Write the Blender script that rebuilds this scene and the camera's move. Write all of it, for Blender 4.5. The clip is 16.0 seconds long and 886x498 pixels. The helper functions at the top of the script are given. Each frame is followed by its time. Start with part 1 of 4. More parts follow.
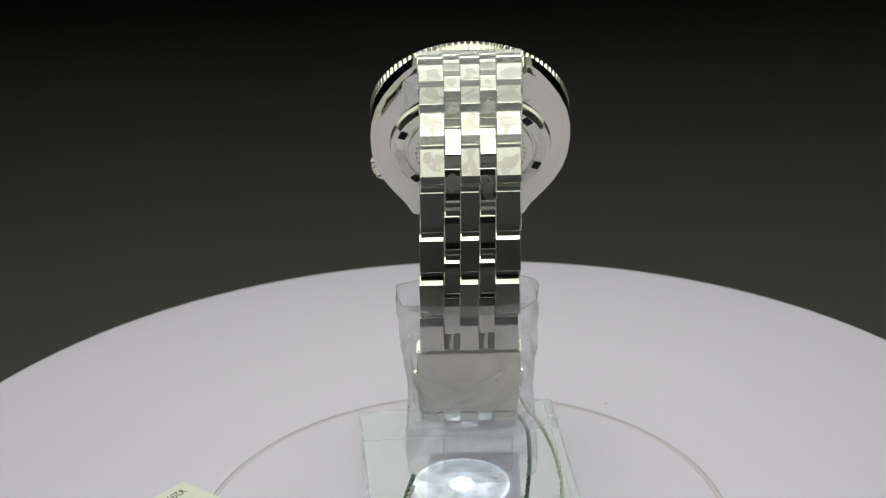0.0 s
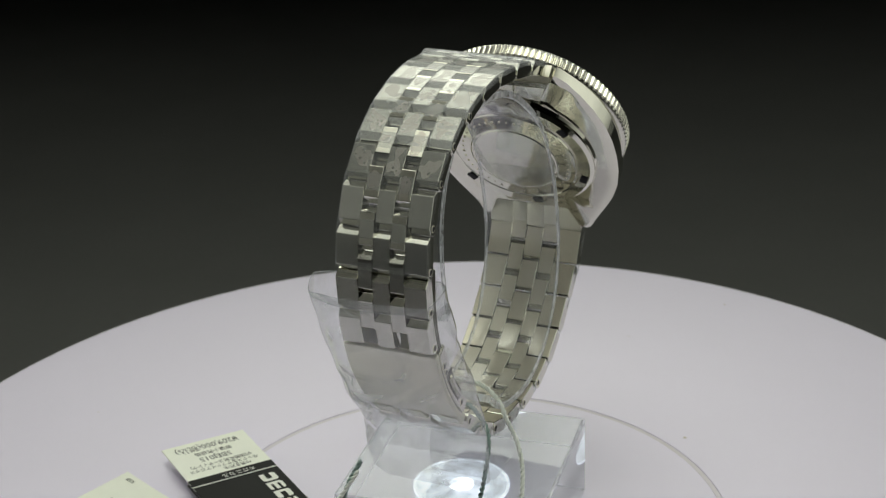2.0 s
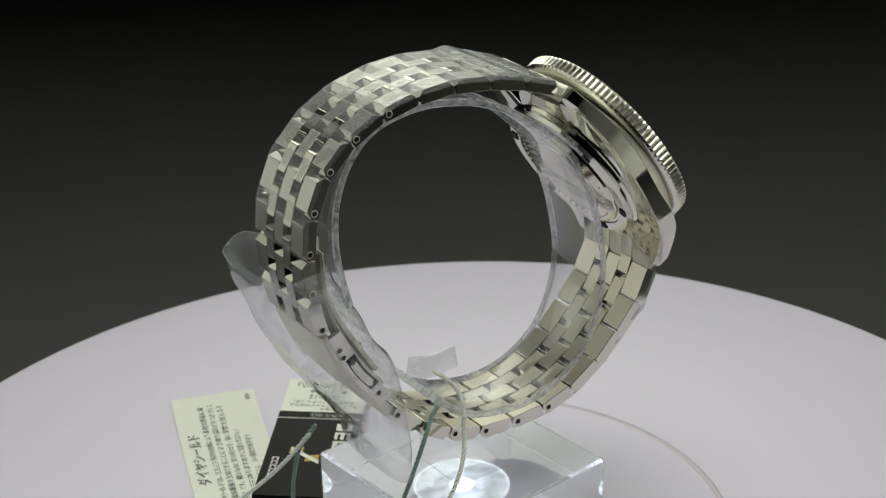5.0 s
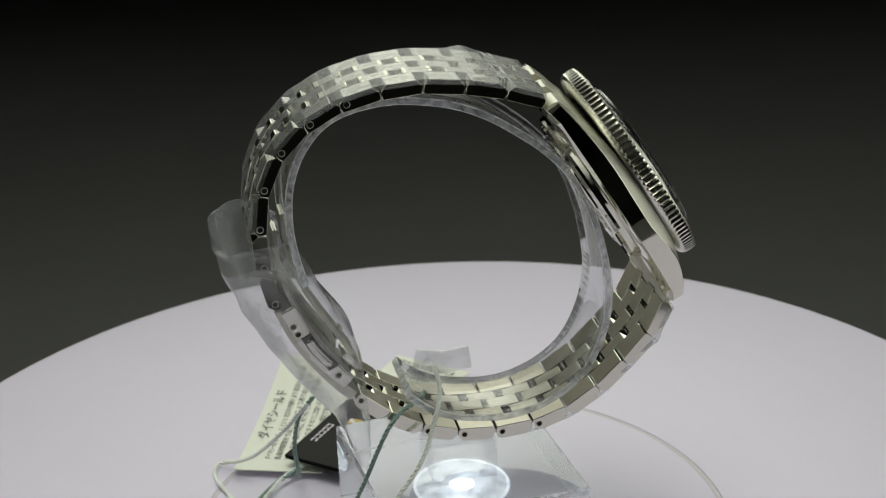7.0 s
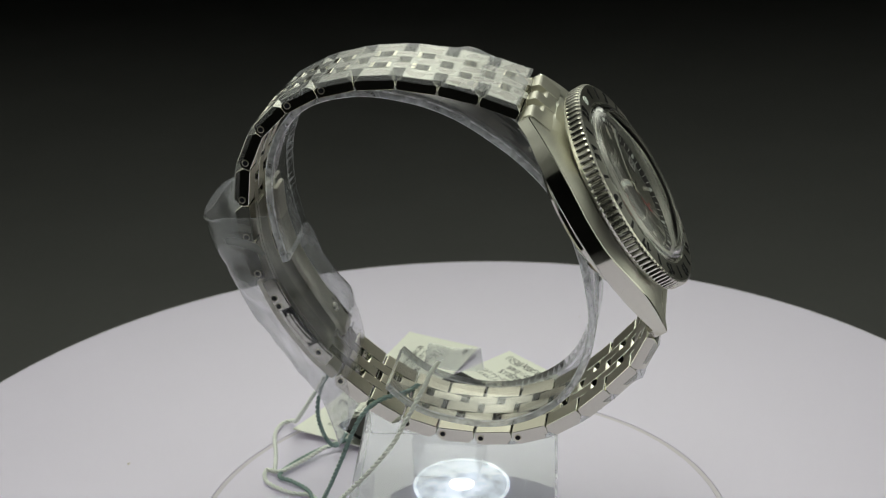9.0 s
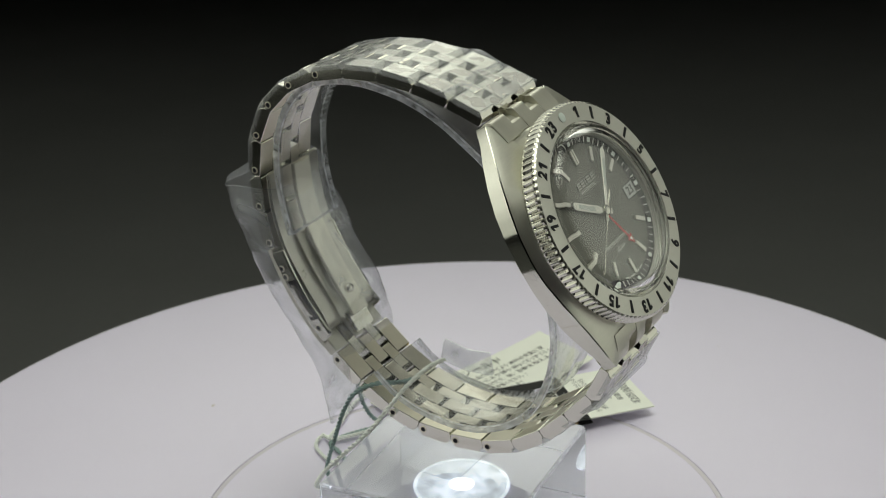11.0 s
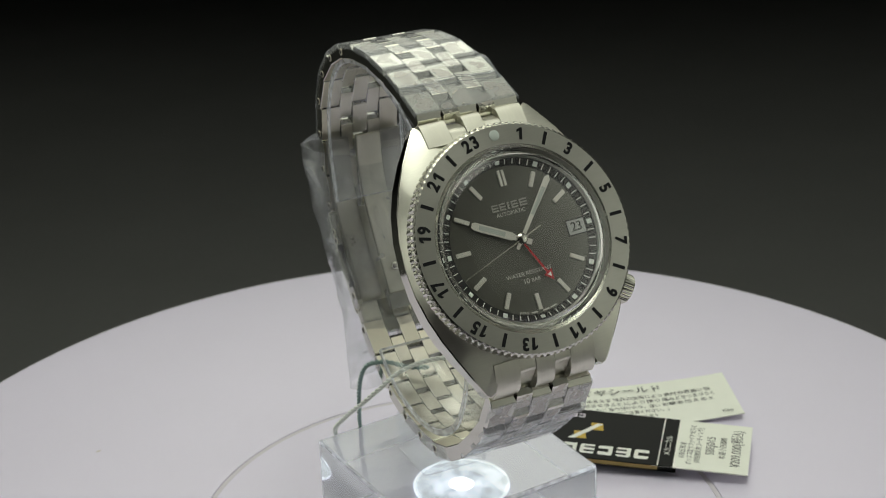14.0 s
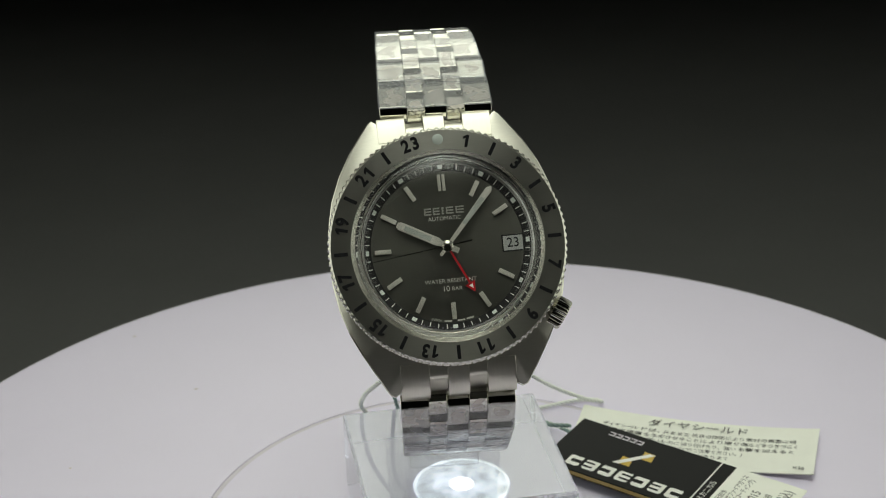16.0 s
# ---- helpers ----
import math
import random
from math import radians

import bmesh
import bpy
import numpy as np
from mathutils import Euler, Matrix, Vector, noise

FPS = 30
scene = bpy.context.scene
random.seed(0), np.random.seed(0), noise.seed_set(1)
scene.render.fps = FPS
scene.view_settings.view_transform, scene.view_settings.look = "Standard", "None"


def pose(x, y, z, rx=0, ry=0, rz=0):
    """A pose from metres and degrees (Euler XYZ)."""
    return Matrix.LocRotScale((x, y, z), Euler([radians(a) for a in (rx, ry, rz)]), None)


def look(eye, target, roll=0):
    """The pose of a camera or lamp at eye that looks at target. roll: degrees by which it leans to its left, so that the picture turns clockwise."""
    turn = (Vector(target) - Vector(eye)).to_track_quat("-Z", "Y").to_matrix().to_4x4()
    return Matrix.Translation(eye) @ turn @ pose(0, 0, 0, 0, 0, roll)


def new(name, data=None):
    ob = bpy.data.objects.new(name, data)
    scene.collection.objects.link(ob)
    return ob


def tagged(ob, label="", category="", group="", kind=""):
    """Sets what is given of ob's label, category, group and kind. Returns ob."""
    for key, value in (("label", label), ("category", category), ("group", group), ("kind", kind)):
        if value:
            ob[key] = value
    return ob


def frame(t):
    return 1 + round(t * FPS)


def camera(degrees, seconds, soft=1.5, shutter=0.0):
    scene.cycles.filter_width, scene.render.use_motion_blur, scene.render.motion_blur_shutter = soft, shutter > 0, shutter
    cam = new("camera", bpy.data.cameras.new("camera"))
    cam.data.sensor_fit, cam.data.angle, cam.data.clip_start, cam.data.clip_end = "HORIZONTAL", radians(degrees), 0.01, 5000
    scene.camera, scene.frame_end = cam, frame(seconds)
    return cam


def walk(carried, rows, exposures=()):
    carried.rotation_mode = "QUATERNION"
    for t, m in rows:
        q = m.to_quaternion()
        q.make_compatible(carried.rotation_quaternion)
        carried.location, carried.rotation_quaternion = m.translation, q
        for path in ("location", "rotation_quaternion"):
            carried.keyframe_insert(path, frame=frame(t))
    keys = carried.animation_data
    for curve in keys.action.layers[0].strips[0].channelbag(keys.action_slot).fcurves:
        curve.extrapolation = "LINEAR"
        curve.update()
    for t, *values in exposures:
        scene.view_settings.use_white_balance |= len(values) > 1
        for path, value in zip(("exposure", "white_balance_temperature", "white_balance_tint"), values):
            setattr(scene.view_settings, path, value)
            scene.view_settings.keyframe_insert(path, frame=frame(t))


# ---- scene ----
cam = camera(28.7055, 16.0, soft=1.0)
EYE = Vector((0.0, -0.306608, 0.202358))
AIM = EYE + Vector((math.sin(radians(-0.4195)) * math.cos(radians(24.3193)),
                    math.cos(radians(-0.4195)) * math.cos(radians(24.3193)), -math.sin(radians(24.3193))))
cam.data.dof.use_dof, cam.data.dof.focus_distance, cam.data.dof.aperture_fstop = True, 0.305, 52
walk(cam, [(0.0, look(EYE, AIM, -1.8971)), (16.0, look(EYE, AIM, -1.8971))], exposures=[(0.0, 0.0), (16.0, 0.0)])

# ---- light ----
world = bpy.data.worlds.new("dark_studio")
scene.world = world
world.use_nodes = True
world.node_tree.nodes["Background"].inputs["Color"].default_value = (0.9, 0.95, 1.0, 1)
world.node_tree.nodes["Background"].inputs["Strength"].default_value = 0.004


def area(name, m, sx, sy, watts, colour):
    data = bpy.data.lights.new(name, "AREA")
    data.shape, data.size, data.size_y, data.energy, data.color = "RECTANGLE", sx, sy, watts, colour
    ob = new(name, data)
    ob.matrix_world = m
    return ob


def softbox(name, eye, target, sx, sy, watts, colour, spread):
    ob = area(name, look(eye, target), sx, sy, watts, colour)
    ob.data.spread = radians(spread)
    return ob


WARM = (0.965, 1.0, 0.865)
TOP_EYE, BACK_EYE = (0, -0.08, 0.56), (0, 0.57, 0.49)
SIDE_EYES = ((-0.29, -0.08, 0.29), (0.29, -0.08, 0.29))
softbox("top_softbox_light", TOP_EYE, (0, -0.08, 0), 0.80, 0.56, 0.70, WARM, 56)
softbox("back_softbox_light", BACK_EYE, (0, 0, 0.13), 1.10, 0.66, 0.48, WARM, 56)
for eye in SIDE_EYES:
    softbox("side_softbox_light", eye, (0, -0.08, 0.25), 0.58, 0.60, 0.25, WARM, 88)


# ---- materials ----
def material(name):
    m = bpy.data.materials.new(name)
    m.use_nodes = True
    return m, m.node_tree.nodes, m.node_tree.links, m.node_tree.nodes["Principled BSDF"]


def surface(name, colour, rough=0.5, metal=0.0, vary=0.08, scale=400.0, stretch=(1, 1, 1), bump=0.0, rvary=0.1, coat=0.0):
    """A surface with two scales of variation in colour, roughness and relief; scale in cells a metre."""
    m, nodes, links, bsdf = material(name)
    coord = nodes.new("ShaderNodeTexCoord")
    mapping = nodes.new("ShaderNodeMapping")
    mapping.inputs["Scale"].default_value = stretch
    links.new(coord.outputs["Object"], mapping.inputs["Vector"])
    fine, broad = nodes.new("ShaderNodeTexNoise"), nodes.new("ShaderNodeTexNoise")
    fine.inputs["Scale"].default_value, broad.inputs["Scale"].default_value = scale, scale / 14
    fine.inputs["Detail"].default_value = 4
    links.new(mapping.outputs[0], fine.inputs["Vector"])
    links.new(coord.outputs["Object"], broad.inputs["Vector"])
    both = nodes.new("ShaderNodeMath")
    both.operation = "ADD"
    links.new(fine.outputs[0], both.inputs[0])
    links.new(broad.outputs[0], both.inputs[1])
    ramp = nodes.new("ShaderNodeMapRange")
    ramp.inputs["From Min"].default_value, ramp.inputs["From Max"].default_value = 0.6, 1.4
    ramp.inputs["To Min"].default_value, ramp.inputs["To Max"].default_value = 1 - vary, 1 + vary
    links.new(both.outputs[0], ramp.inputs["Value"])
    tint = nodes.new("ShaderNodeVectorMath")
    tint.operation = "SCALE"
    tint.inputs[0].default_value = colour
    links.new(ramp.outputs[0], tint.inputs["Scale"])
    links.new(tint.outputs[0], bsdf.inputs["Base Color"])
    rr = nodes.new("ShaderNodeMapRange")
    rr.inputs["From Min"].default_value, rr.inputs["From Max"].default_value = 0.6, 1.4
    rr.inputs["To Min"].default_value, rr.inputs["To Max"].default_value = max(0.01, rough * (1 - rvary)), min(1, rough * (1 + rvary))
    links.new(both.outputs[0], rr.inputs["Value"])
    links.new(rr.outputs[0], bsdf.inputs["Roughness"])
    bsdf.inputs["Metallic"].default_value = metal
    bsdf.inputs["Coat Weight"].default_value = coat
    if bump:
        b = nodes.new("ShaderNodeBump")
        b.inputs["Strength"].default_value, b.inputs["Distance"].default_value = bump, 0.0001
        links.new(fine.outputs[0], b.inputs["Height"])
        links.new(b.outputs[0], bsdf.inputs["Normal"])
    return m


def clear(name, colour, ior=1.49, rough=0.0, vary=0.05):
    m, nodes, links, bsdf = material(name)
    bsdf.inputs["Base Color"].default_value = (*colour, 1)
    bsdf.inputs["Transmission Weight"].default_value = 1
    bsdf.inputs["IOR"].default_value = ior
    noise_tex, coord, rr = nodes.new("ShaderNodeTexNoise"), nodes.new("ShaderNodeTexCoord"), nodes.new("ShaderNodeMapRange")
    noise_tex.inputs["Scale"].default_value = 90
    links.new(coord.outputs["Object"], noise_tex.inputs["Vector"])
    rr.inputs["To Min"].default_value, rr.inputs["To Max"].default_value = rough, rough + vary
    rr.inputs["From Min"].default_value = 0.45
    links.new(noise_tex.outputs[0], rr.inputs["Value"])
    links.new(rr.outputs[0], bsdf.inputs["Roughness"])
    return m


def film(name, milk, wrinkle=0.5, scale=160.0, gloss=0.12, shiny=0.5, uneven=0.5):
    """Thin clear plastic foil: mostly see-through, a little milky, glossy and wrinkled."""
    m, nodes, links, bsdf = material(name)
    out = nodes["Material Output"]
    nodes.remove(bsdf)
    see, shine, haze = nodes.new("ShaderNodeBsdfTransparent"), nodes.new("ShaderNodeBsdfGlossy"), nodes.new("ShaderNodeBsdfDiffuse")
    see.inputs["Color"].default_value = (0.97, 0.975, 0.985, 1)
    shine.inputs["Roughness"].default_value = gloss
    haze.inputs["Color"].default_value = (0.90, 0.92, 0.98, 1)
    coord, tex, bump = nodes.new("ShaderNodeTexCoord"), nodes.new("ShaderNodeTexNoise"), nodes.new("ShaderNodeBump")
    tex.inputs["Scale"].default_value, tex.inputs["Detail"].default_value, tex.inputs["Distortion"].default_value = scale, 3, 1.5
    links.new(coord.outputs["Object"], tex.inputs["Vector"])
    bump.inputs["Strength"].default_value, bump.inputs["Distance"].default_value = wrinkle, 0.002
    links.new(tex.outputs[0], bump.inputs["Height"])
    fres = nodes.new("ShaderNodeLayerWeight")
    fres.inputs["Blend"].default_value = 0.5
    links.new(bump.outputs[0], fres.inputs["Normal"])
    links.new(bump.outputs[0], shine.inputs["Normal"])
    haziness = nodes.new("ShaderNodeMapRange")
    haziness.inputs["From Min"].default_value, haziness.inputs["From Max"].default_value = 0.35, 0.7
    haziness.inputs["To Min"].default_value, haziness.inputs["To Max"].default_value = milk * (1 - uneven), milk * (1 + uneven)
    links.new(tex.outputs[0], haziness.inputs["Value"])
    a, b = nodes.new("ShaderNodeMixShader"), nodes.new("ShaderNodeMixShader")
    links.new(haziness.outputs[0], a.inputs[0])
    links.new(see.outputs[0], a.inputs[1])
    back, both = nodes.new("ShaderNodeBsdfTranslucent"), nodes.new("ShaderNodeMixShader")
    back.inputs["Color"].default_value = (0.90, 0.93, 1.0, 1)
    links.new(haze.outputs[0], both.inputs[1])
    links.new(back.outputs[0], both.inputs[2])
    links.new(both.outputs[0], a.inputs[2])
    steep, soft = nodes.new("ShaderNodeMath"), nodes.new("ShaderNodeMath")
    steep.operation, soft.operation = "POWER", "MULTIPLY_ADD"
    steep.inputs[1].default_value = 4.0
    soft.inputs[1].default_value, soft.inputs[2].default_value = shiny, 0.07 * shiny
    links.new(fres.outputs["Facing"], steep.inputs[0])
    links.new(steep.outputs[0], soft.inputs[0])
    links.new(soft.outputs[0], b.inputs[0])
    links.new(a.outputs[0], b.inputs[1])
    links.new(shine.outputs[0], b.inputs[2])
    links.new(b.outputs[0], out.inputs["Surface"])
    return m


STEEL = surface("polished_steel", (0.67, 0.66, 0.59), 0.08, 1.0, 0.03, 900, bump=0.02)
MARKER = surface("frosted_marker_steel", (0.62, 0.61, 0.56), 0.48, 1.0, 0.03)
MAKER = surface("dull_applied_steel", (0.40, 0.40, 0.37), 0.5, 1.0, 0.03)
DIAL_PRINT = surface("dial_print", (0.50, 0.50, 0.46), 0.6, 0.0, 0.04)
DIAL_LUME = surface("dim_dial_lume", (0.66, 0.71, 0.67), 0.6, 0.0, 0.05)
SATIN = surface("satin_steel", (0.70, 0.685, 0.60), 0.45, 1.0, 0.05, 2500, (1, 0.08, 0.08), 0.10)
BRUSHED = surface("brushed_steel", (0.70, 0.69, 0.61), 0.44, 1.0, 0.06, 4000, (0.06, 1, 1), 0.14)
BEZEL_EDGE = surface("bezel_edge_steel", (0.68, 0.67, 0.60), 0.26, 1.0, 0.04, 1500, bump=0.04)
BEZEL_TOP = surface("circular_brushed_bezel_steel", (0.48, 0.475, 0.43), 0.36, 1.0, 0.05, 4000, (0.1, 1, 1), 0.10)
STEEL_RAIL = surface("dull_rail_steel", (0.50, 0.49, 0.44), 0.30, 1.0, 0.05, 1200, bump=0.05)
INNER_STEEL = surface("inner_steel", (0.72, 0.68, 0.575), 0.42, 1.0, 0.05, 1200, bump=0.05)
LINK_BARE = surface("bare_link_steel", (0.52, 0.51, 0.46), 0.23, 1.0, 0.03, 900, bump=0.006)
# black that paints the shade inside slots and pin holes
HOLE_SHADE = surface("hole_shade_black", (0.015, 0.015, 0.02), 0.5, 0.0, 0.1)
INK = surface("black_ink", (0.012, 0.012, 0.014), 0.55, 0.0, 0.1)
DIAL = surface("sunburst_grey_dial", (0.128, 0.128, 0.113), 0.36, 0.85, 0.01, 300, rvary=0.01)
REHAUT = surface("black_chapter_ring", (0.02, 0.02, 0.02), 0.35, 0.0, 0.1)
HAND_LUME = surface("grey_hand_lume", (0.36, 0.39, 0.36), 0.6, 0.0, 0.05)
LUME = surface("pale_lume", (0.62, 0.68, 0.64), 0.6, 0.0, 0.05)
PALE_PRINT = surface("pale_print", (0.82, 0.82, 0.78), 0.6, 0.0, 0.04)
RED = surface("red_lacquer", (0.45, 0.012, 0.02), 0.3, 0.0, 0.05)
DATE = surface("date_disc_white", (0.36, 0.37, 0.36), 0.5, 0.0, 0.03)
CRYSTAL = clear("sapphire_crystal", (0.98, 0.98, 0.98), 1.45, vary=0.0)
ACRYLIC = clear("clear_acrylic", (0.66, 0.72, 0.70), 1.49, vary=0.0)
FILM = film("clear_protective_foil", 0.25, 0.004, 90, 0.07, 0.45, 0.2)
FILM_THIN = film("thin_protective_foil", 0.12, 0.004, 90, 0.07, 0.45, 0.2)
BAG = film("cloudy_plastic_sleeve", 0.20, 0.30, 75, 0.06, 1.0, 0.7)
TABLE = surface("white_turntable_plastic", (0.755, 0.705, 0.862), 0.42, 0.0, 0.015, 60, bump=0.01)
GROOVE = surface("grey_groove", (0.65, 0.605, 0.68), 0.6, 0.0, 0.05)
SPECK = surface("dust_speck", (0.60, 0.53, 0.50), 0.8, 0.0, 0.2)
BASE_DARK = surface("dark_base_plastic", (0.03, 0.03, 0.03), 0.6)
CLOTH = surface("dark_backdrop_cloth", (0.060, 0.0608, 0.059), 0.9, 0.0, 0.05, 500, bump=0.1)
TENT = surface("dark_tent_fabric", (0.05, 0.05, 0.05), 0.9, 0.0, 0.05, 300)
CARD_WHITE = surface("white_card", (0.88, 0.895, 0.815), 0.55, 0.0, 0.03, 300)
CARD_BLACK = surface("black_glossy_card", (0.007, 0.0072, 0.007), 0.35, 0.0, 0.1, 300)
PRINT_GREY = surface("dark_print", (0.05, 0.055, 0.05), 0.6)
GOLD = surface("gold_print", (0.55, 0.36, 0.02), 0.45, 0.0, 0.05)
GOLD_EDGE = surface("gilt_card_edge", (0.35, 0.25, 0.08), 0.4, 0.3, 0.05)
CORD_WHITE = surface("white_cord", (0.86, 0.89, 0.85), 0.75, 0.0, 0.1, 2500, bump=0.3)
CORD_GREEN = surface("grey_green_cord", (0.26, 0.36, 0.34), 0.75, 0.0, 0.1, 2500, bump=0.3)


def lamp_lens(name, inner, outer, colour):
    """Glowing lens of a small lamp: brightest in the middle, mottled towards the rim."""
    m, nodes, links, bsdf = material(name)
    coord, length, fall = nodes.new("ShaderNodeTexCoord"), nodes.new("ShaderNodeVectorMath"), nodes.new("ShaderNodeMapRange")
    length.operation = "LENGTH"
    links.new(coord.outputs["Object"], length.inputs[0])
    fall.inputs["From Min"].default_value, fall.inputs["From Max"].default_value = 0.0, 0.0096
    fall.inputs["To Min"].default_value, fall.inputs["To Max"].default_value = inner, outer
    links.new(length.outputs["Value"], fall.inputs["Value"])
    tex, mix = nodes.new("ShaderNodeTexNoise"), nodes.new("ShaderNodeMath")
    tex.inputs["Scale"].default_value, tex.inputs["Detail"].default_value = 300, 5
    links.new(coord.outputs["Object"], tex.inputs["Vector"])
    mott = nodes.new("ShaderNodeMapRange")
    mott.inputs["From Min"].default_value, mott.inputs["From Max"].default_value = 0.3, 0.7
    mott.inputs["To Min"].default_value, mott.inputs["To Max"].default_value = 0.35, 1.65
    links.new(tex.outputs[0], mott.inputs["Value"])
    mix.operation = "MULTIPLY"
    links.new(fall.outputs[0], mix.inputs[0])
    links.new(mott.outputs[0], mix.inputs[1])
    bsdf.inputs["Base Color"].default_value = (0.7, 0.7, 0.75, 1)
    bsdf.inputs["Emission Color"].default_value = (*colour, 1)
    links.new(mix.outputs[0], bsdf.inputs["Emission Strength"])
    return m


LED = lamp_lens("led_emitter", 2.6, 0.5, (0.88, 0.93, 1.0))
LED_RING = lamp_lens("led_reflector", 1.0, 0.45, (0.80, 0.86, 1.0))
LED_RIM = lamp_lens("led_rim", 0.75, 0.75, (0.84, 0.90, 1.0))
for quiet in (INK, CARD_BLACK, REHAUT, HOLE_SHADE):
    quiet.node_tree.nodes["Principled BSDF"].inputs["Specular IOR Level"].default_value = 0.15
CARD_BLACK.node_tree.nodes["Principled BSDF"].inputs["Specular IOR Level"].default_value = 0.05


def brushed_round(m, amount, turn):
    """Brush marks that run round the dial's axis (turn 0.25) or out from it (turn 0)."""
    nodes, links = m.node_tree.nodes, m.node_tree.links
    tan = nodes.new("ShaderNodeTangent")
    tan.direction_type, tan.axis = "RADIAL", "Z"
    bsdf = nodes["Principled BSDF"]
    links.new(tan.outputs[0], bsdf.inputs["Tangent"])
    bsdf.inputs["Anisotropic"].default_value, bsdf.inputs["Anisotropic Rotation"].default_value = amount, turn


brushed_round(DIAL, 0.5, 0.0)
brushed_round(BEZEL_TOP, 0.6, 0.25)


def foiled(name):
    """Satin steel under stuck foil: patches where the foil clings and where air lies under it."""
    m, nodes, links, bsdf = material(name)
    coord, tex, fine = nodes.new("ShaderNodeTexCoord"), nodes.new("ShaderNodeTexNoise"), nodes.new("ShaderNodeTexNoise")
    info, shift = nodes.new("ShaderNodeObjectInfo"), nodes.new("ShaderNodeVectorMath")
    shift.operation = "ADD"
    links.new(coord.outputs["Object"], shift.inputs[0])
    links.new(info.outputs["Random"], shift.inputs[1])
    links.new(shift.outputs[0], tex.inputs["Vector"])
    links.new(coord.outputs["Object"], fine.inputs["Vector"])
    tex.inputs["Scale"].default_value, tex.inputs["Detail"].default_value = 330, 1.5
    fine.inputs["Scale"].default_value = 3000
    cut = nodes.new("ShaderNodeMapRange")
    middle, flat, reach = [nodes.new("ShaderNodeVectorMath") for _ in range(3)]
    edge = nodes.new("ShaderNodeMath")
    middle.operation, flat.operation, reach.operation, edge.operation = "SUBTRACT", "MULTIPLY", "LENGTH", "MULTIPLY_ADD"
    middle.inputs[1].default_value, flat.inputs[1].default_value = (0.5, 0.5, 0.5), (1.0, 1.2, 0.0)
    links.new(coord.outputs["Generated"], middle.inputs[0])
    links.new(middle.outputs[0], flat.inputs[0])
    links.new(flat.outputs[0], reach.inputs[0])
    links.new(reach.outputs["Value"], edge.inputs[0])
    edge.inputs[1].default_value = -0.8
    links.new(tex.outputs[0], edge.inputs[2])
    cut.inputs["From Min"].default_value, cut.inputs["From Max"].default_value = 0.20, 0.225
    links.new(edge.outputs[0], cut.inputs["Value"])
    mix = nodes.new("ShaderNodeMix")
    mix.data_type = "RGBA"
    mix.inputs["A"].default_value, mix.inputs["B"].default_value = (0.62, 0.61, 0.545, 1), (0.51, 0.48, 0.43, 1)
    cell, bubble, patch = nodes.new("ShaderNodeTexVoronoi"), nodes.new("ShaderNodeMapRange"), nodes.new("ShaderNodeMath")
    cell.inputs["Scale"].default_value = 800
    links.new(shift.outputs[0], cell.inputs["Vector"])
    bubble.inputs["From Min"].default_value, bubble.inputs["From Max"].default_value = 0.20, 0.25
    links.new(cell.outputs["Distance"], bubble.inputs["Value"])
    patch.operation = "MULTIPLY"
    links.new(cut.outputs[0], patch.inputs[0])
    links.new(bubble.outputs[0], patch.inputs[1])
    links.new(patch.outputs[0], mix.inputs["Factor"])
    links.new(mix.outputs["Result"], bsdf.inputs["Base Color"])
    rough = nodes.new("ShaderNodeMapRange")
    rough.inputs["To Min"].default_value, rough.inputs["To Max"].default_value = 0.17, 0.28
    links.new(patch.outputs[0], rough.inputs["Value"])
    links.new(rough.outputs[0], bsdf.inputs["Roughness"])
    bump = nodes.new("ShaderNodeBump")
    bump.inputs["Strength"].default_value, bump.inputs["Distance"].default_value = 0.008, 0.0002
    links.new(tex.outputs[0], bump.inputs["Height"])
    links.new(bump.outputs[0], bsdf.inputs["Normal"])
    bsdf.inputs["Metallic"].default_value = 1
    return m


LINK_TOP = foiled("foil_covered_steel")
BAND = film("clear_acrylic_band", 0.035, 0.02, 40, 0.03, 0.9)
# frosting of the ring's edges, with their bright highlights in the milk too
BAND_EDGE = film("frosted_highlight_edge", 0.42, 0.03, 250, 0.10, 0.5)
PAD = film("clear_pad_plastic", 0.006, 0.0, 40, 0.03, 0.6)
TAB_PLASTIC = film("clear_tab_plastic", 0.22, 0.05, 60, 0.06, 1.0)
# the bright highlight along the ring's corners, put in as milky film
BAND_CORNER = film("corner_highlight_film", 0.75, 0.05, 300, 0.12, 1.0)
CREASE = film("foil_crease", 0.22, 0.0, 30, 0.05, 1.0)
PANEL = surface("white_diffuser_fabric", (0.5, 0.5, 0.49), 0.8)

MM = 0.001


# ---- mesh helpers (all in millimetres) ----
def finish(name, bm, mats, parent=None, label="", m=None, smooth=None, kind=""):
    for v in bm.verts:
        v.co *= MM
    me = bpy.data.meshes.new(name)
    bm.normal_update()
    bm.to_mesh(me)
    bm.free()
    for mat in (mats if isinstance(mats, (list, tuple)) else [mats]):
        me.materials.append(mat)
    if smooth is not None:
        me.shade_smooth()
        me.set_sharp_from_angle(angle=radians(smooth))
    return place(name, me, parent, label, m, kind)


def place(name, me, parent=None, label="", m=None, kind=""):
    ob = new(name, me)
    if parent is not None:
        ob.parent = parent
    if m is not None:
        m = m.copy()
        m.translation = m.translation * MM
        ob.matrix_local = m
    if label or kind:
        tagged(ob, label, kind=kind)
    return ob


def part(name, bm, mat, parent, label="", m=None, smooth=None):
    return finish(name, bm, mat, parent, label, m, smooth)


def thing(name, label, category, group=""):
    return tagged(new(name), label, category, group)


